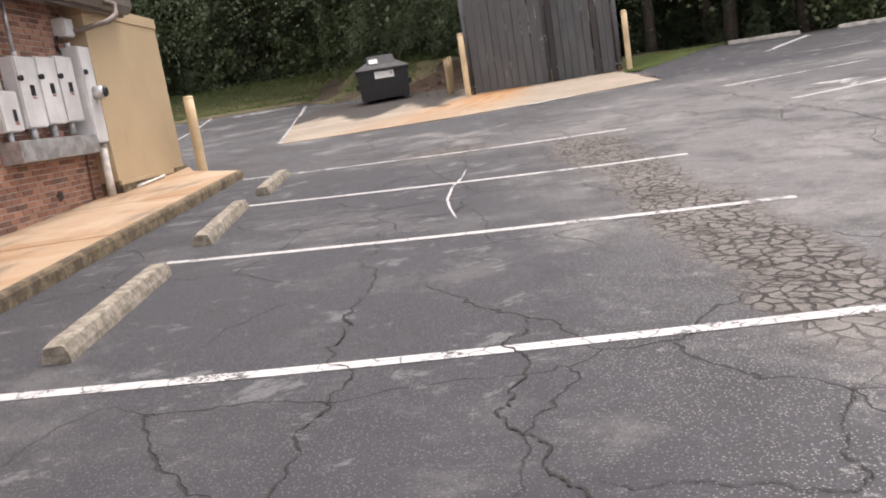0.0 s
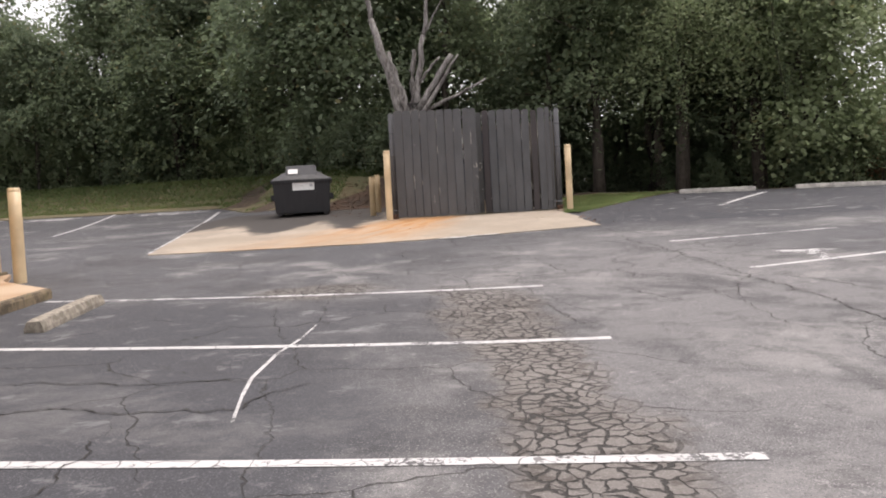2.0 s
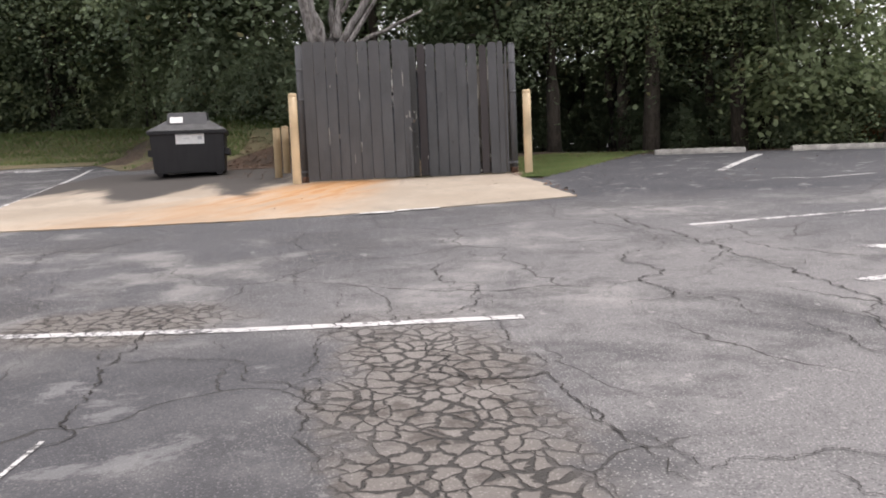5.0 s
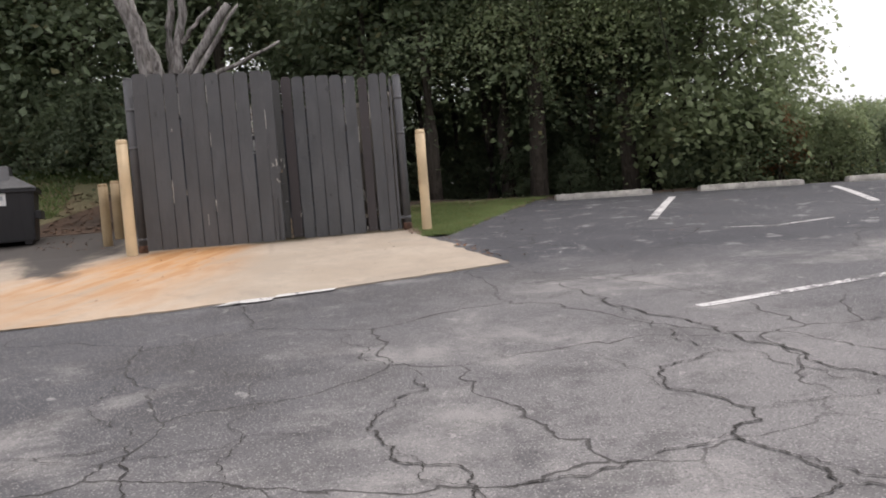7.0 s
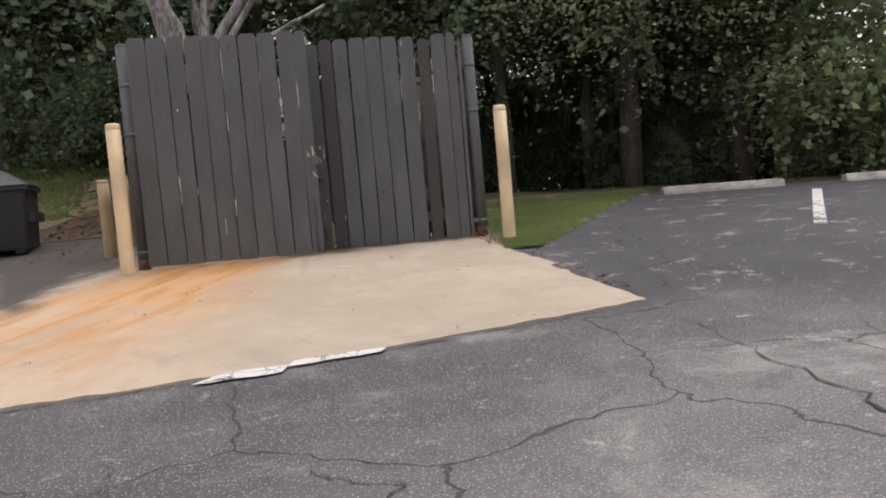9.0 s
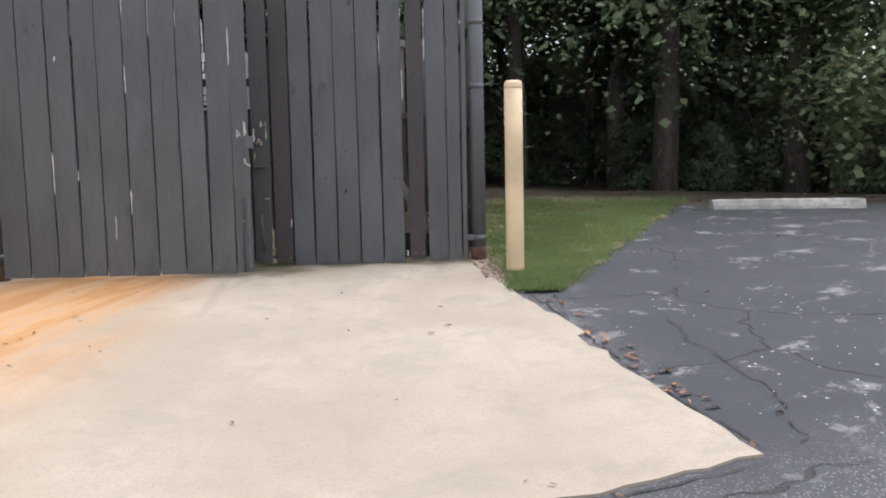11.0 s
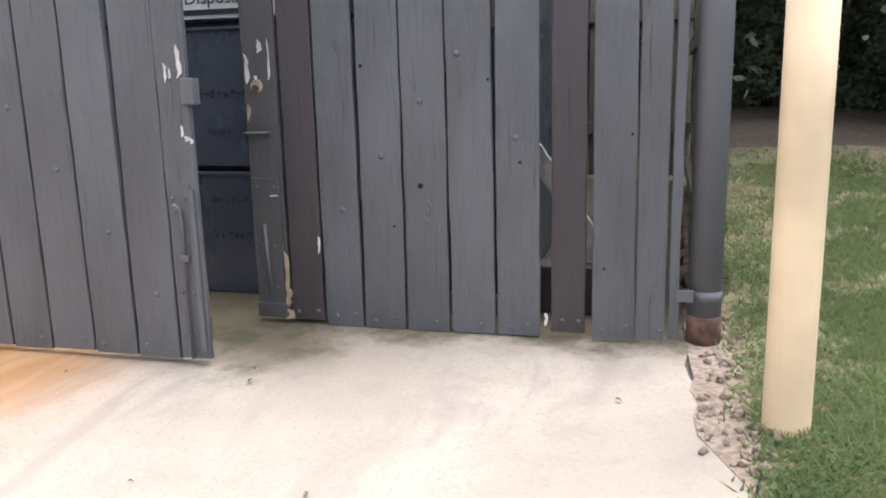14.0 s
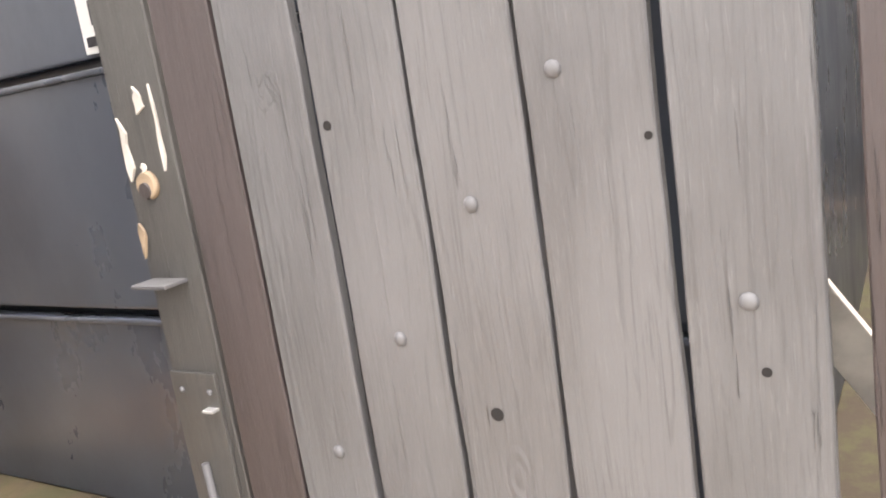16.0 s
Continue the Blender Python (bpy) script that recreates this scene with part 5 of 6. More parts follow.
closet = thing("utility_closet", WALL, "tall tan panelled utility closet against the wall", "utility closet")
part("panel", boxed((-0.1, 0.04, 1.06), (0.28, 2.80, 3.54), 0.008), SIDING, closet)
part("cap", boxed((-0.1, 0.02, 3.52), (0.298, 2.82, 3.70), 0.01), SIDING, closet)
part("plinth", boxed((-0.1, 0.06, 0.72), (0.31, 2.92, 1.07), 0.01), KERB, closet, "dark concrete footing")
part("base_trim", boxed((0.276, 0.04, 1.0), (0.318, 2.2, 1.07), 0.006), SIDING, closet)
part("conduit", tubed([(0.37, 0.45, 0.93), (0.39, 1.35, 0.977), (0.37, 1.6, 0.988)], [0.022] * 3, 10), WHITE_PVC, closet, "white pipe along the base")


def enclosure(name, u0, u1, z0, z1, depth, label, door=True):
    """A surface-mounted steel enclosure, drawn on the wall."""
    e = thing(name, WALL @ pose(0, (u0 + u1) / 2, z0), label, "electric meter", "electric meters")
    w, h = (u1 - u0) / 2, z1 - z0
    part("body", boxed((0, -w, 0), (depth, w, h), 0.006), GALV if not door else METER_PAINT, e)
    if door:
        part("door", boxed((depth + 0.001, -w + 0.012, 0.012), (depth + 0.022, w - 0.012, h - 0.012), 0.004), METER_PAINT, e)
    return e


for u0, u1, z0, z1 in ((-1.92, -1.44, 1.95, 2.85), (-1.41, -0.93, 1.98, 2.87), (-0.90, -0.42, 2.0, 2.90)):
    e = enclosure("meter_cabinet", u0, u1, z0, z1, 0.18, "pale grey metal meter cabinet with a dark window")
    part("window", boxed((0.203, -0.02, 0.40), (0.207, 0.09, 0.54), 0.001), GLASS_DARK, e)
    part("sticker", boxed((0.203, 0.0, 0.365), (0.207, 0.09, 0.39)), RED_MARK, e)
    part("lock", tubed([(0.19, -0.20, 0.62), (0.235, -0.20, 0.62)], [0.04, 0.035], 14), GLASS_DARK, e)
    part("nipple", tubed([(0.10, 0.0, -0.16), (0.10, 0.0, 0.01)], [0.05, 0.05], 12), GALV, e)
e = enclosure("breaker_box", -2.40, -1.98, 1.92, 2.42, 0.15, "small grey metal breaker box with a label")
part("window", boxed((0.173, 0.02, 0.12), (0.177, 0.10, 0.27), 0.001), GLASS_DARK, e)
part("sticker", boxed((0.173, 0.03, 0.08), (0.176, 0.11, 0.115)), RED_MARK, e)
part("nipple", tubed([(0.08, 0.0, -0.18), (0.08, 0.0, 0.01)], [0.04, 0.04], 12), GALV, e)
e = enclosure("service_disconnect", -0.36, 0.0, 1.66, 3.05, 0.27, "tall pale grey disconnect cabinet with a round meter")
meter = part("meter_socket", tubed([(0.29, 0.06, 0.72), (0.34, 0.06, 0.72), (0.44, 0.06, 0.72)], [0.10, 0.10, 0.092], 20), GALV, e, "round galvanised meter ring")
part("meter_glass", tubed([(0.44, 0.06, 0.72), (0.47, 0.06, 0.72)], [0.08, 0.06], 20), GLASS_DARK, meter)
part("lock", tubed([(0.29, -0.11, 1.02), (0.325, -0.11, 1.02)], [0.04, 0.035], 14), GLASS_DARK, e)
part("hub", tubed([(0.11, -0.08, 1.38), (0.11, -0.08, 1.46)], [0.05, 0.045], 12), GALV, e)
e = enclosure("wire_trough", -2.36, -0.33, 1.53, 1.80, 0.28, "long galvanised wiring trough below the meters", False)
part("cover", boxed((0.281, -1.0, 0.015), (0.292, 1.0, 0.255), 0.003), GALV, e)
e = enclosure("junction_box", -0.36, -0.08, 3.2, 3.46, 0.16, "small weathered white junction box under the eave")
for sag in (0.0, 0.05):
    part("cable", tubed([(0.05, 0.05, 0.05), (0.05, -0.16 - sag, 0.0), (0.04, -0.2 - sag, -0.15), (0.05, -0.02 - sag, -0.3)], [0.012] * 4, 8), INK, e, "drooping black cable")
drop = thing("conduit", WALL @ pose(0, -1.70, 2.84), "galvanised conduit that climbs to the eave", "conduit")
part("pipe", tubed([(0.1, 0, 0), (0.1, 0, 0.9)], [0.026, 0.026], 12), GALV, drop)
part("coupling", tubed([(0.1, 0, 0.0), (0.1, 0, 0.08)], [0.04, 0.036], 12), GALV, drop)
drop = thing("conduit", WALL @ pose(0, -2.14, 2.41), "painted conduit that climbs to the eave", "conduit")
part("pipe", tubed([(0.07, 0, 0), (0.05, 0, 0.3), (0.04, 0, 1.3)], [0.03] * 3, 12), WHITE_PVC, drop)
drop = thing("riser_pipe", WALL @ pose(0.09, -0.10, walk_top(-0.10) - 0.01), "dented white pipe from the cabinet to the walk", "pipe")
part("pipe", tubed([(0.11, 0, 0), (0.11, 0, 0.4), (0.11, 0.04, 0.79)], [0.06] * 3, 16), WHITE_PVC, drop)
part("collar", tubed([(0.11, 0.04, 0.73), (0.11, 0.04, 0.79)], [0.068] * 2, 16), GALV, drop)
drop = thing("ground_pipe", WALL @ pose(0, -0.34, walk_top(-0.3)), "thin rusty pipe beside the meters", "pipe")
part("pipe", tubed([(0.03, 0, 0), (0.03, 0.05, 0.66)], [0.016] * 2, 8), RUST, drop)
vent = thing("wall_vent", WALL @ pose(-0.01, -1.22, 1.03), "dark round vent hole in the brick", "vent")
part("sleeve", tubed([(0, 0, 0), (0.025, 0, 0)], [0.075, 0.07], 20), RUST, vent)
# flat black disc drawn for the shaded inside of the vent
part("opening", tubed([(0.0, 0, 0), (0.027, 0, 0)], [0.055, 0.055], 20), INK, vent)


# ---- woods ----
def leaf_cloud(name, centres, spread, count, size, seed, material, droop=0.0):
    """Many small folded leaves in flat drooping sprays round the centres."""
    rng = np.random.default_rng(seed)
    centres = np.asarray(centres)
    out = centres * np.array((1.0, 1.0, 0.0))
    out /= np.maximum(np.linalg.norm(out, axis=1), 0.2)[:, None]
    face = out * 0.75 + np.array((0, 0, 1.0)) + rng.normal(0, 0.22, centres.shape)
    face /= np.linalg.norm(face, axis=1)[:, None]
    one = np.cross(face, np.array((0.31, 0.95, 0.05)))
    one /= np.linalg.norm(one, axis=1)[:, None]
    two = np.cross(face, one)
    pick = rng.integers(0, len(centres), count)
    a, b, h = rng.normal(0, 1, (3, count)) * spread * np.array((1.0, 1.0, 0.34))[:, None]
    pos = centres[pick] + one[pick] * a[:, None] + two[pick] * b[:, None] + face[pick] * h[:, None]
    pos[:, 2] -= 0.3 * (a * a + b * b) / spread + droop * np.abs(rng.normal(0, 1, count))
    normal = face[pick] + rng.normal(0, 0.42, (count, 3))
    normal /= np.linalg.norm(normal, axis=1)[:, None]
    along = np.cross(normal, rng.normal(0, 1, (count, 3)))
    along /= np.maximum(np.linalg.norm(along, axis=1), 1e-6)[:, None]
    side = np.cross(normal, along)
    lift = normal * 0.10
    s = size * rng.uniform(0.6, 1.35, count)[:, None]
    verts = np.stack((pos - along * s * 0.5, pos + (side * 0.34 - lift) * s, pos + along * s * 0.5, pos - (side * 0.34 + lift) * s), 1).reshape(-1, 3)
    mesh = bpy.data.meshes.new(name)
    mesh.vertices.add(4 * count)
    mesh.vertices.foreach_set("co", verts.astype(np.float32).ravel())
    mesh.loops.add(4 * count)
    mesh.loops.foreach_set("vertex_index", np.arange(4 * count, dtype=np.int32))
    mesh.polygons.add(count)
    mesh.polygons.foreach_set("loop_start", np.arange(0, 4 * count, 4, dtype=np.int32))
    mesh.update(calc_edges=True)
    mesh.materials.append(material)
    return mesh


def limb(bm, start, way, length, radius, rng, depth, tips, bend=0.25, sides=8):
    """A limb that tapers and wanders, with smaller limbs that fork from it."""
    pts, radii, p, d = [start], [radius], Vector(start), Vector(way).normalized()
    steps = 5
    for i in range(steps):
        d = (d + Vector((rng.uniform(-bend, bend), rng.uniform(-bend, bend), rng.uniform(-bend * 0.3, bend * 0.6)))).normalized()
        p = p + d * length / steps
        pts.append(p.copy())
        radii.append(radius * (1 - 0.72 * (i + 1) / steps))
    tube(bm, pts, radii, sides)
    if depth == 0:
        tips.append(pts[-1])
        tips.append(pts[-2])
        return
    for i in range(2, steps + 1):
        if rng.random() < 0.85:
            side = Vector((rng.uniform(-1, 1), rng.uniform(-1, 1), rng.uniform(0.1, 0.9)))
            limb(bm, pts[i], d * 0.6 + side, length * rng.uniform(0.35, 0.6), radii[i] * 0.7, rng, depth - 1, tips, bend, max(5, sides - 2))
    tips.append(pts[-1])


def tree_kind(height, base, spread, leaves, size, material, seed, skirt=0):
    """Meshes of one kind of tree: trunk with limbs, and crown of leaf clumps."""
    rng = random.Random(seed)
    bm = bmesh.new()
    tips = []
    trunk_r = 0.016 * height
    pts = [Vector((0, 0, -0.3))]
    for i in range(1, 7):
        pts.append(Vector((rng.uniform(-0.12, 0.12) * i * 0.5, rng.uniform(-0.12, 0.12) * i * 0.5, height * 0.92 * i / 6)))
    tube(bm, pts, [trunk_r * (1.25 - 0.18 * i) for i in range(7)], 10)
    for k in range(13):
        f = rng.uniform(base / height, 0.88)
        i = min(5, int(f * 6))
        p = pts[i].lerp(pts[i + 1], f * 6 - i)
        a = rng.uniform(0, 2 * math.pi)
        reach = spread * (1.15 - 0.75 * f) * rng.uniform(0.6, 1.15)
        limb(bm, p, (math.cos(a), math.sin(a), rng.uniform(0.05, 0.7)), reach, trunk_r * 0.4 * (1.1 - f), rng, 1, tips, 0.22, 6)
    trunk = bpy.data.meshes.new("trunk")
    bm.to_mesh(trunk)
    bm.free()
    trunk.materials.append(BARK)
    centres = [tuple(t) for t in tips]
    for k in range(int(len(tips) * 0.7)):
        a, f = rng.uniform(0, 2 * math.pi), rng.uniform(base / height, 1.0)
        r = spread * rng.uniform(0.55, 1.0) * math.sqrt(max(0.05, 1 - (2 * f - 0.9) ** 2 * 0.8))
        centres.append((r * math.cos(a), r * math.sin(a), f * height))
    for k in range(skirt):
        a, r = rng.uniform(0, 2 * math.pi), spread * rng.uniform(0.2, 0.95)
        centres.append((r * math.cos(a), r * math.sin(a), rng.uniform(0.2, base)))
    crown = leaf_cloud("crown", centres, 0.12 + 0.04 * height, leaves, size, seed, material)
    return trunk, crown


def plant(kind, x, y, scale, turn, name, label, category, group, stretch=1.0):
    trunk, crown = kind
    t = thing(name, pose(x, y, ground_z(x, y) - 0.05, 0, 0, turn) @ Matrix.Diagonal((scale, scale, scale * stretch, 1)), label, category, group)
    mesh_part("trunk", trunk, None, t)
    mesh_part("crown", crown, None, t)
    return t


KINDS = [tree_kind(11.5, 2.8, 3.2, 17000, 0.20, LEAF_DEEP, 11), tree_kind(12.5, 3.4, 3.0, 17000, 0.19, LEAF_MID, 12), tree_kind(10.5, 2.6, 3.4, 17000, 0.19, LEAF_MID, 13), tree_kind(13.0, 3.6, 3.3, 17000, 0.20, LEAF_DEEP, 14)]
NEAR = [tree_kind(12.0, 3.3, 3.1, 42000, 0.088, LEAF_PALED, 15), tree_kind(11.5, 3.4, 3.2, 42000, 0.088, LEAF_MID, 16)]
EDGE = [tree_kind(7.5, 1.4, 2.6, 13000, 0.155, LEAF_PALED, 21, 12), tree_kind(8.5, 1.6, 2.5, 13000, 0.155, LEAF_MID, 22, 12)]
BUSH = [tree_kind(2.9, 0.4, 1.5, 5500, 0.125, LEAF_PALED, 31, 10), tree_kind(3.2, 0.4, 1.4, 5500, 0.125, LEAF_MID, 32, 10), tree_kind(2.6, 0.3, 1.5, 5500, 0.13, LEAF_DEEP, 33, 12)]

rng = random.Random(77)
for row, (y0, x0, x1, gap, lo, hi) in enumerate(((31.8, -33, 8.8, 3.2, 0.80, 1.10), (35.5, -36, 9.8, 3.5, 0.66, 0.86), (40.0, -38, 9.0, 4.0, 0.62, 0.76))):
    x = x0
    while x < x1:
        y = y0 + rng.uniform(-0.9, 0.9) + (2.4 if x < -7 and row == 0 else 0.0)
        low = 0.70 if -21.2 < x < -18.0 else 0.74 if -9.6 < x < -7.2 or -0.7 < x < 0.9 else 1.0
        plant(KINDS[rng.randrange(4)], x, y, low * rng.uniform(lo, hi), rng.uniform(0, 360), "tree", "leafy dark green tree at the wood's edge", "tree", "wood's edge trees", rng.uniform(0.92, 1.12))
        x += gap * rng.uniform(0.75, 1.25)
for x, y, k, s in ((4.4, 33.2, 1, 1.0), (7.0, 33.6, 0, 0.95), (2.6, 33.8, 2, 1.0)):
    plant(KINDS[k], x, y, s, rng.uniform(0, 360), "tree", "leafy dark green tree at the wood's edge", "tree", "wood's edge trees")
# most of these wear pale leaves that stand in for haze and backlight
for x, y, k, s in ((2.4, 30.6, 1, 0.95), (5.0, 30.3, 0, 1.0), (7.4, 30.2, 0, 0.98), (8.6, 31.8, 0, 0.95)):
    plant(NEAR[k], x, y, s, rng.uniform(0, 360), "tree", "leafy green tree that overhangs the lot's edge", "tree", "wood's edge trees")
for x, y, k, s in ((-13.6, 34.2, 0, 1.0), (-10.4, 33.6, 0, 0.95), (-8.2, 31.8, 1, 0.85), (-17.5, 34.8, 1, 0.95), (-22, 35.2, 0, 1.0), (-26, 35.4, 1, 1.05), (-30.5, 35, 0, 1.0), (-6.0, 31.6, 1, 0.85), (8.6, 29.6, 0, 1.15), (9.7, 30.4, 0, 1.1)):
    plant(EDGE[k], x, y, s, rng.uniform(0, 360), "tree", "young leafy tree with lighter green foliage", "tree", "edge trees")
for x in np.arange(-33, -7, 2.1):
    plant(BUSH[rng.randrange(1, 3)], float(x) + rng.uniform(-0.5, 0.5), 34.3 + rng.uniform(-0.4, 0.6), rng.uniform(0.7, 1.1), rng.uniform(0, 360), "bush", "dense dark green undergrowth bush", "bush", "undergrowth")
for y0, x0, x1, lo, hi in ((36.8, -37, 15.0, 1.0, 1.25), (39.5, -38, 17.0, 1.1, 1.35), (43.0, -42, 20.0, 1.2, 1.45)):
    for x in np.arange(x0, x1, 2.0):
        plant(BUSH[rng.randrange(1, 3)], float(x) + rng.uniform(-0.5, 0.5), y0 + rng.uniform(-0.7, 0.7), rng.uniform(lo, hi), rng.uniform(0, 360), "bush", "shaded bush deep in the wood", "bush", "undergrowth")
# deepest leaf green chosen to darken the shade below the canopy
for x in np.arange(0.5, 8.5, 1.8):
    plant(BUSH[2], float(x), 33.5 + rng.uniform(-0.6, 0.6), rng.uniform(0.6, 0.85), rng.uniform(0, 360), "bush", "shaded bush deep in the wood", "bush", "undergrowth")
for x, y, k, s in ((-7.0, 30.3, 2, 0.9), (-5.2, 29.7, 2, 0.75), (-3.9, 29.4, 2, 0.7), (-4.5, 29.2, 1, 0.45), (-6.1, 29.6, 1, 0.5), (4.9, 31.2, 2, 0.5), (5.9, 30.6, 2, 0.42), (7.2, 31.0, 2, 0.55), (8.5, 29.2, 2, 0.55), (9.5, 28.4, 1, 0.7), (10.4, 28.4, 0, 0.75), (6.4, 32.2, 2, 0.7)):
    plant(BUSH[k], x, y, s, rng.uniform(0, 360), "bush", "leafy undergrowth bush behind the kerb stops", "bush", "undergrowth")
for x, y, k, s in ((11.6, 28.3, 0, 0.66), (13.0, 28.6, 1, 0.6), (14.4, 28.2, 0, 0.62), (16.0, 28.8, 0, 0.68), (18, 28.5, 1, 0.7), (20, 29, 0, 0.75), (12.4, 30.5, 0, 0.72), (15.2, 31, 0, 0.75), (18.4, 31.4, 0, 0.8), (22.5, 30, 1, 1.0), (25, 29, 0, 1.0), (28, 30, 1, 1.1)):
    plant(BUSH[k], x, y, s, rng.uniform(0, 360), "bush", "sunlit light green bush", "bush", "lit bushes")
for x in np.arange(9.0, 27.0, 1.5):
    plant(BUSH[rng.randrange(1, 3)], float(x) + rng.uniform(-0.4, 0.4), 33.0 + rng.uniform(-0.8, 0.8), rng.uniform(0.62, 0.78), rng.uniform(0, 360), "bush", "low leafy bush at the lot's far side", "bush", "lit bushes")
    plant(BUSH[2], float(x) + rng.uniform(-0.4, 0.4), 29.6 + rng.uniform(-0.4, 0.4), rng.uniform(0.42, 0.55), rng.uniform(0, 360), "bush", "low leafy bush at the lot's far side", "bush", "lit bushes")
rusty = tree_kind(2.6, 0.6, 0.9, 1600, 0.13, LEAF_RUST, 41, 2)
plant(rusty, 10.6, 28.7, 0.72, 30, "bush", "dying bush with rusty brown leaves", "bush", "lit bushes")


def bare_tree():
    """The half-dead tree that forks low behind the enclosure."""
    r = random.Random(9)
    x, y = -3.1, 27.6
    t = thing("bare_tree", pose(x, y, ground_z(x, y) - 0.1), "pale half-dead tree with many bare forked trunks", "tree")
    part("trunk", tubed([(0, 0, -0.2), (0.03, 0, 0.9), (0, 0.02, 1.8), (-0.05, 0, 2.6), (-0.05, 0, 2.95)], [0.40, 0.32, 0.31, 0.36, 0.24], 14), BARK_PALE, t)
    # foot, head, radii at both ends
    for foot, head, thick, thin in (((-0.35, 0, 2.5), (-1.25, 0.2, 5.6), 0.24, 0.13), ((-0.2, -0.1, 2.7), (-0.68, -0.2, 4.5), 0.16, 0.07), ((0.0, 0.1, 2.7), (0.33, 0.2, 5.0), 0.17, 0.10), ((-0.1, 0.25, 2.7), (0.0, 0.3, 4.6), 0.16, 0.10),
                                    ((0.33, 0.2, 4.95), (0.75, 0.3, 7.6), 0.10, 0.04), ((0.18, 0.1, 3.6), (0.82, 0.0, 4.28), 0.075, 0.04), ((0.1, -0.05, 2.75), (1.2, -0.1, 4.3), 0.16, 0.11), ((0.2, -0.15, 2.6), (1.4, -0.25, 4.25), 0.10, 0.04),
                                    ((0.3, 0, 2.7), (2.15, 0.1, 3.55), 0.09, 0.035), ((0.33, 0.2, 5.0), (1.0, 0.4, 6.2), 0.05, 0.02), ((-1.25, 0.2, 5.5), (-1.5, 0.3, 7.8), 0.13, 0.05)):
        a, b = Vector(foot), Vector(head)
        pts, radii = [], []
        for k in range(7):
            f = k / 6
            wander = Vector((r.uniform(-1, 1), r.uniform(-1, 1), r.uniform(-0.5, 0.5))) * (0.05 if 0 < k < 6 else 0.0)
            pts.append(a.lerp(b, f) + wander)
            radii.append(0.72 * (thick + (thin - thick) * f) * r.uniform(0.92, 1.08))
        part("limb", tubed(pts, radii, 10), BARK_PALE, t)


bare_tree()


def vine(x, y, top, foot, seed):
    r = random.Random(seed)
    centres, px = [], 0.0
    z = top
    while z > foot:
        px += r.uniform(-0.05, 0.05)
        centres.append((px, r.uniform(-0.06, 0.06), z - foot))
        z -= 0.12
    v = thing("hanging_vine", pose(x, y, foot), "bright green vine hanging from the canopy", "vine", "vines")
    part("stem", tubed([(0, 0, top - foot + 1.0), (0.03, 0, (top - foot) * 0.5), (px, 0, 0.1)], [0.012] * 3, 6), BARK, v)
    mesh_part("leaves", leaf_cloud("leaves", centres, 0.09, 420, 0.10, seed, LEAF_MID), None, v)


vine(7.2, 27.6, 8.5, 4.0, 3)
vine(4.6, 27.8, 6.5, 3.9, 4)
vine(-9.4, 30.4, 5.6, 3.4, 5)


# ---- grass and litter ----
def blades(name, count, inside, size, seed, label):
    r = np.random.default_rng(seed)
    verts, faces = [], []
    while len(faces) < count:
        x, y = inside(r)
        if x is None:
            continue
        z = ground_z(x, y) + 0.015
        h, w, a = size * r.uniform(0.4, 1.2), size * 0.16, r.uniform(0, 6.28)
        lean = r.normal(0, 0.8, 2) * h
        n = len(verts)
        verts += [(x - w * math.cos(a), y - w * math.sin(a), z), (x + w * math.cos(a), y + w * math.sin(a), z), (x + lean[0], y + lean[1], z + h)]
        faces.append((n, n + 1, n + 2))
    mesh = bpy.data.meshes.new(name)
    mesh.from_pydata(verts, [], faces)
    ob = mesh_part(name, mesh, BLADE)
    return tagged(ob, label, "grass", kind="stuff")


def lawn_spot(r):
    y = r.uniform(21.67, 27.6)
    right = 1.43 + 0.53 * (y - 21.77) + r.normal(0, 0.07)
    left = (1.14 if y > 22.0 else 1.16) + r.normal(0, 0.05)
    x = r.uniform(left, max(left + 0.05, right))
    bare = 0.6 * noise.noise(Vector((x * 1.3, y * 1.3, 5.0))) + 0.55 * noise.noise(Vector((x * 4.5, y * 4.5, 2.0)))
    return (x, y) if r.random() < 0.25 + 0.75 * smooth(-0.22, 0.22 if x > 1.5 else 0.5, bare) and (y < 26.9 or r.random() < 0.3) else (None, None)


def bank_spot(r):
    x = r.uniform(-26, -3.4)
    return x, r.uniform(29.75 if x < -10 else 28.9 if x < -8.6 or x > -5.6 else 27.5, 33.6 if x < -8 else 30.6)


blades("lawn_grass", 60000, lawn_spot, 0.038, 1, "short patchy green lawn grass")
blades("bank_grass", 44000, bank_spot, 0.11, 2, "mown green grass on the bank")


def litter(name, count, spot, seed, size=0.055, material=LEAF_DRY, label="scattered dry brown leaves"):
    r = random.Random(seed)
    bm = bmesh.new()
    for i in range(count):
        x, y, lift = spot(r)
        z = ground_z(x, y) + lift
        m = pose(x, y, z, r.uniform(-14, 14), r.uniform(-14, 14), r.uniform(0, 360))
        s = size * r.uniform(0.5, 1.3)
        ring = [bm.verts.new(m @ Vector(p)) for p in ((-s, 0, 0.004), (-0.4 * s, 0.28 * s, 0.012), (0.4 * s, 0.3 * s, 0.01), (s, 0, 0.006), (0.4 * s, -0.28 * s, 0.012), (-0.4 * s, -0.26 * s, 0.01))]
        bm.faces.new(ring)
    return tagged(part(name, bm, material), label, "fallen leaves", kind="stuff")


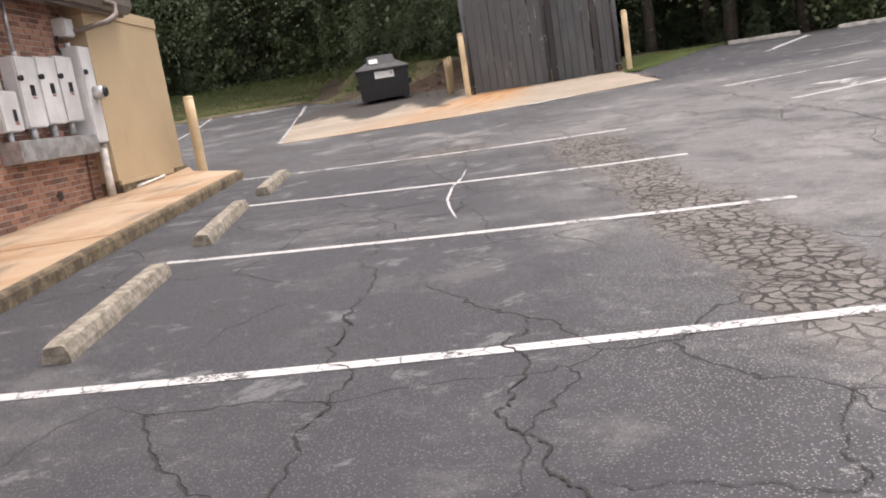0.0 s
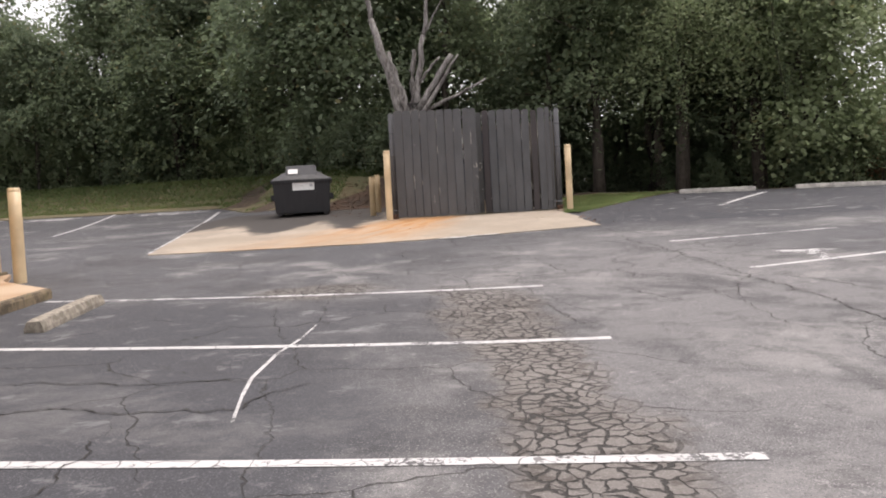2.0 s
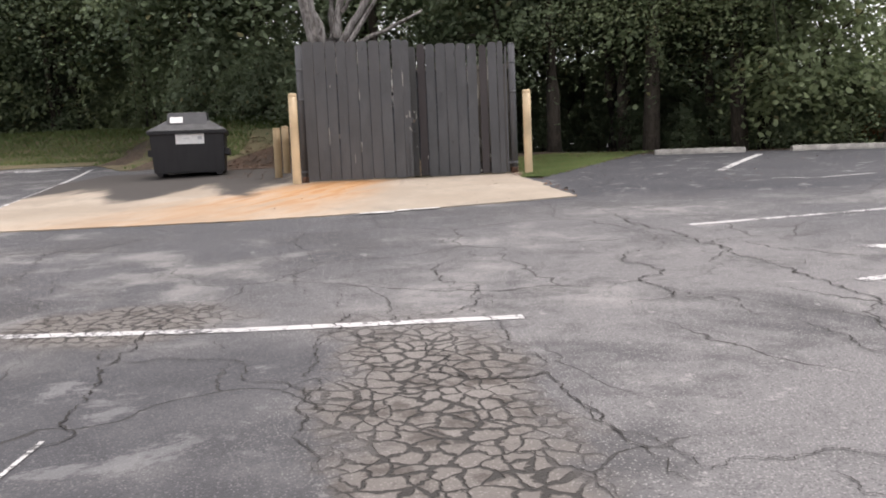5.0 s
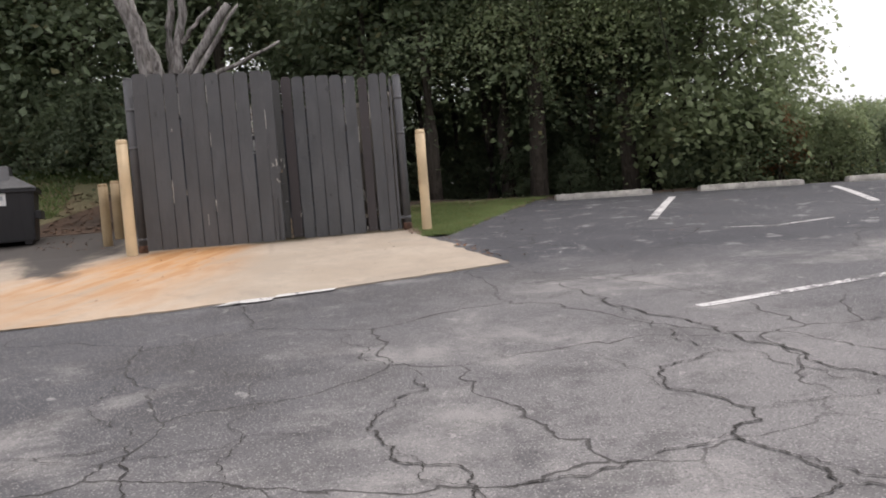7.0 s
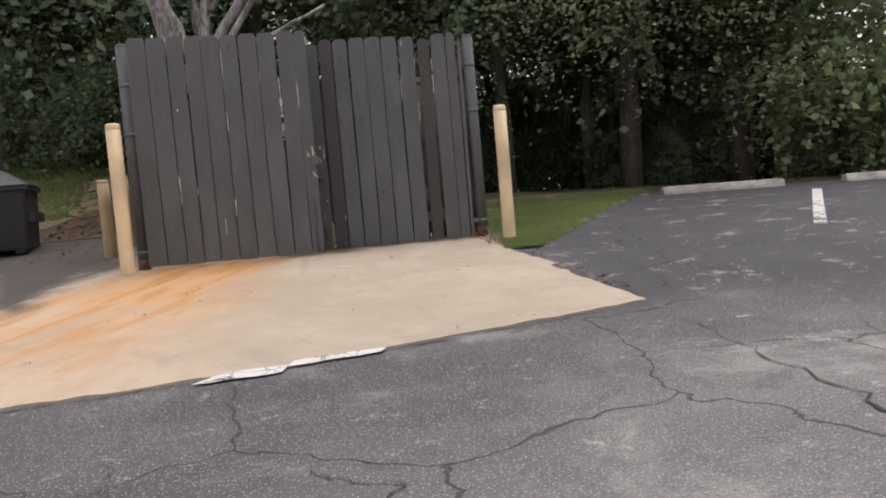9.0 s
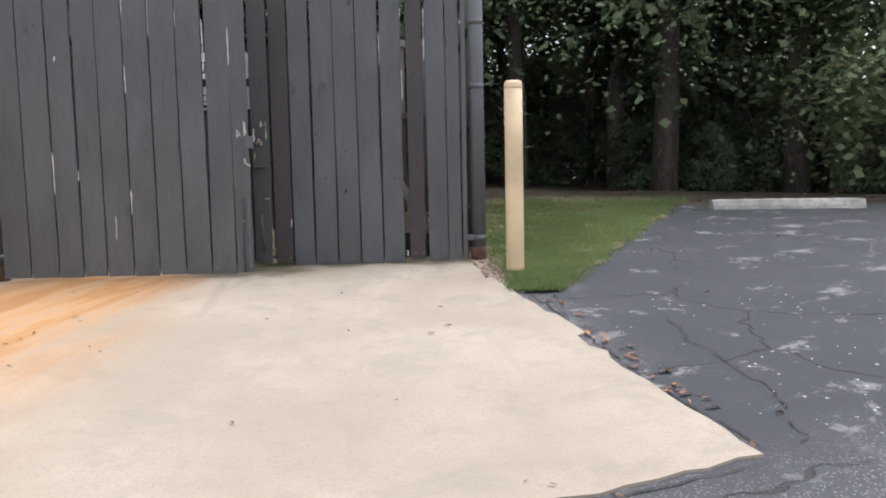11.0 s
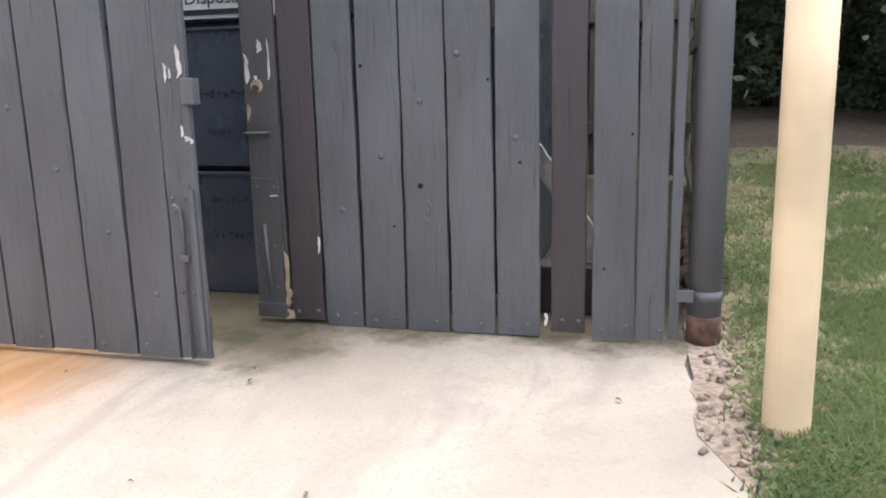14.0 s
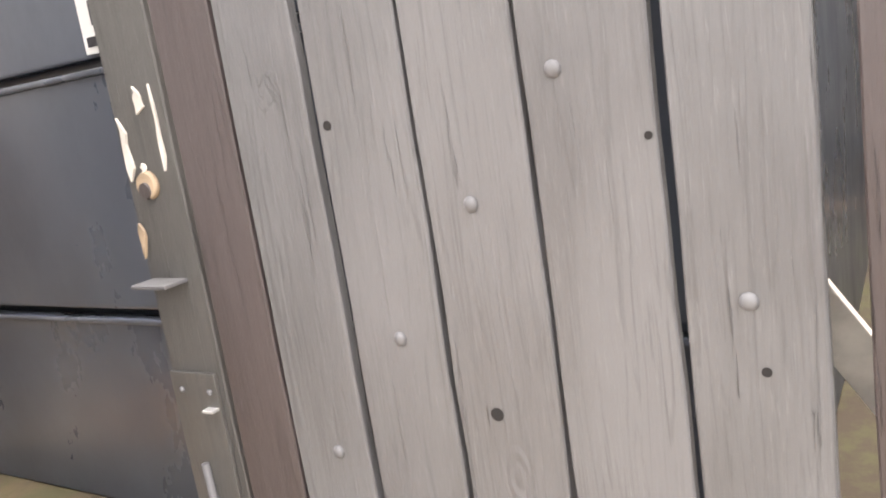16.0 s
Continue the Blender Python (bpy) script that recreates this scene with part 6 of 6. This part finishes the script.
litter("fallen_leaves", 34, lambda r: (r.uniform(-2.6, 1.2), r.uniform(18.6, 22.6), 0.016), 1, 0.024)
litter("fallen_leaves", 22, lambda r: ((lambda f: (1.70 - 0.42 * f + r.uniform(-0.05, 0.09), 18.95 + 2.7 * f, 0.006))(r.random())), 2, 0.04)
litter("fallen_leaves", 220, lambda r: (r.uniform(1.3, 12), r.uniform(26.6, 28.4), -0.02), 3)
litter("fallen_leaves", 130, lambda r: (r.uniform(1.2, 3.9), r.uniform(25.6, 27.6), 0.03), 4)
litter("fallen_leaves", 60, lambda r: (r.uniform(1.9, 8), r.uniform(19, 26.4), 0.006), 5, 0.03)
litter("fallen_leaves", 700, lambda r: (r.uniform(-5.7, -3.3), r.uniform(26.4, 28.6), 0.03), 6)

litter("fallen_leaves", 8, lambda r: (1.43 + r.gauss(0, 0.025), 20.48 + r.gauss(0, 0.10), 0.012), 8, 0.034, LEAF_ORANGE, "drift of orange dead leaves by the pad's edge")
litter("fallen_leaves", 10, lambda r: (1.60 + r.gauss(0, 0.03), 19.62 + r.gauss(0, 0.13), 0.008), 9, 0.034, LEAF_ORANGE, "drift of orange dead leaves by the pad's edge")
litter("fallen_leaves", 90, lambda r: (r.uniform(-5.0, -3.2), r.uniform(23.6, 26.2), 0.018), 7, 0.04)


def pebbles(count, spot, seed):
    r = random.Random(seed)
    bm = bmesh.new()
    for i in range(count):
        x, y = spot(r)
        s = 0.016 * r.uniform(0.5, 1.5)
        m = pose(x, y, ground_z(x, y) + 0.016 + s * 0.3, r.uniform(0, 360), r.uniform(0, 360), r.uniform(0, 360))
        made = bmesh.ops.create_icosphere(bm, subdivisions=1, radius=s, matrix=m @ Matrix.Diagonal((1, r.uniform(0.5, 0.9), r.uniform(0.5, 0.8), 1)))
        for v in made["verts"]:
            v.co += Vector((r.uniform(-1, 1), r.uniform(-1, 1), r.uniform(-1, 1))) * s * 0.2
    return tagged(part("pebbles", bm, RUBBLE), "loose crumbs of broken concrete by the post", "gravel", kind="stuff")


pebbles(110, lambda r: (r.uniform(0.96, 1.19), r.uniform(22.1, 23.4)), 12)

# ---- bricks ----
def brick_mesh(l, h):
    bm = boxed((-0.05, -l / 2, -h / 2), (0.0, l / 2, h / 2), 0.004)
    mesh = bpy.data.meshes.new("brick")
    bm.to_mesh(mesh)
    bm.free()
    mesh.materials.append(BRICK)
    return mesh


LONG = brick_mesh(0.198, 0.062)
rest, rest_faces = [], []
picked = 0
course = 0
z = 0.62
r = random.Random(5)
while z < 3.66:
    u = 2.34 - (0.105 if course % 2 else 0.0)
    while u > -14:
        near = -2.75 < u < -0.02 and 0.6 < z < 2.05 and picked < 300
        push = r.uniform(-0.003, 0.003)
        if near:
            ob = mesh_part("brick", LONG, None, None)
            ob.parent = wall
            ob.matrix_basis = pose(push, u, z)
            picked += 1
        else:
            n = len(rest)
            rest += [(push - 0.05 * a, u + 0.099 * b, z + 0.031 * c) for a in (1, 0) for b in (-1, 1) for c in (-1, 1)]
            rest_faces += [tuple(n + k for k in f) for f in ((4, 6, 7, 5), (0, 4, 5, 1), (2, 3, 7, 6), (1, 5, 7, 3), (0, 2, 6, 4))]
        u -= 0.21
    z += 0.077
    course += 1
mesh = bpy.data.meshes.new("bricks")
mesh.from_pydata(rest, [], rest_faces)
ob = mesh_part("bricks", mesh, BRICK_JOINED, wall)
tagged(ob, kind="stuff")
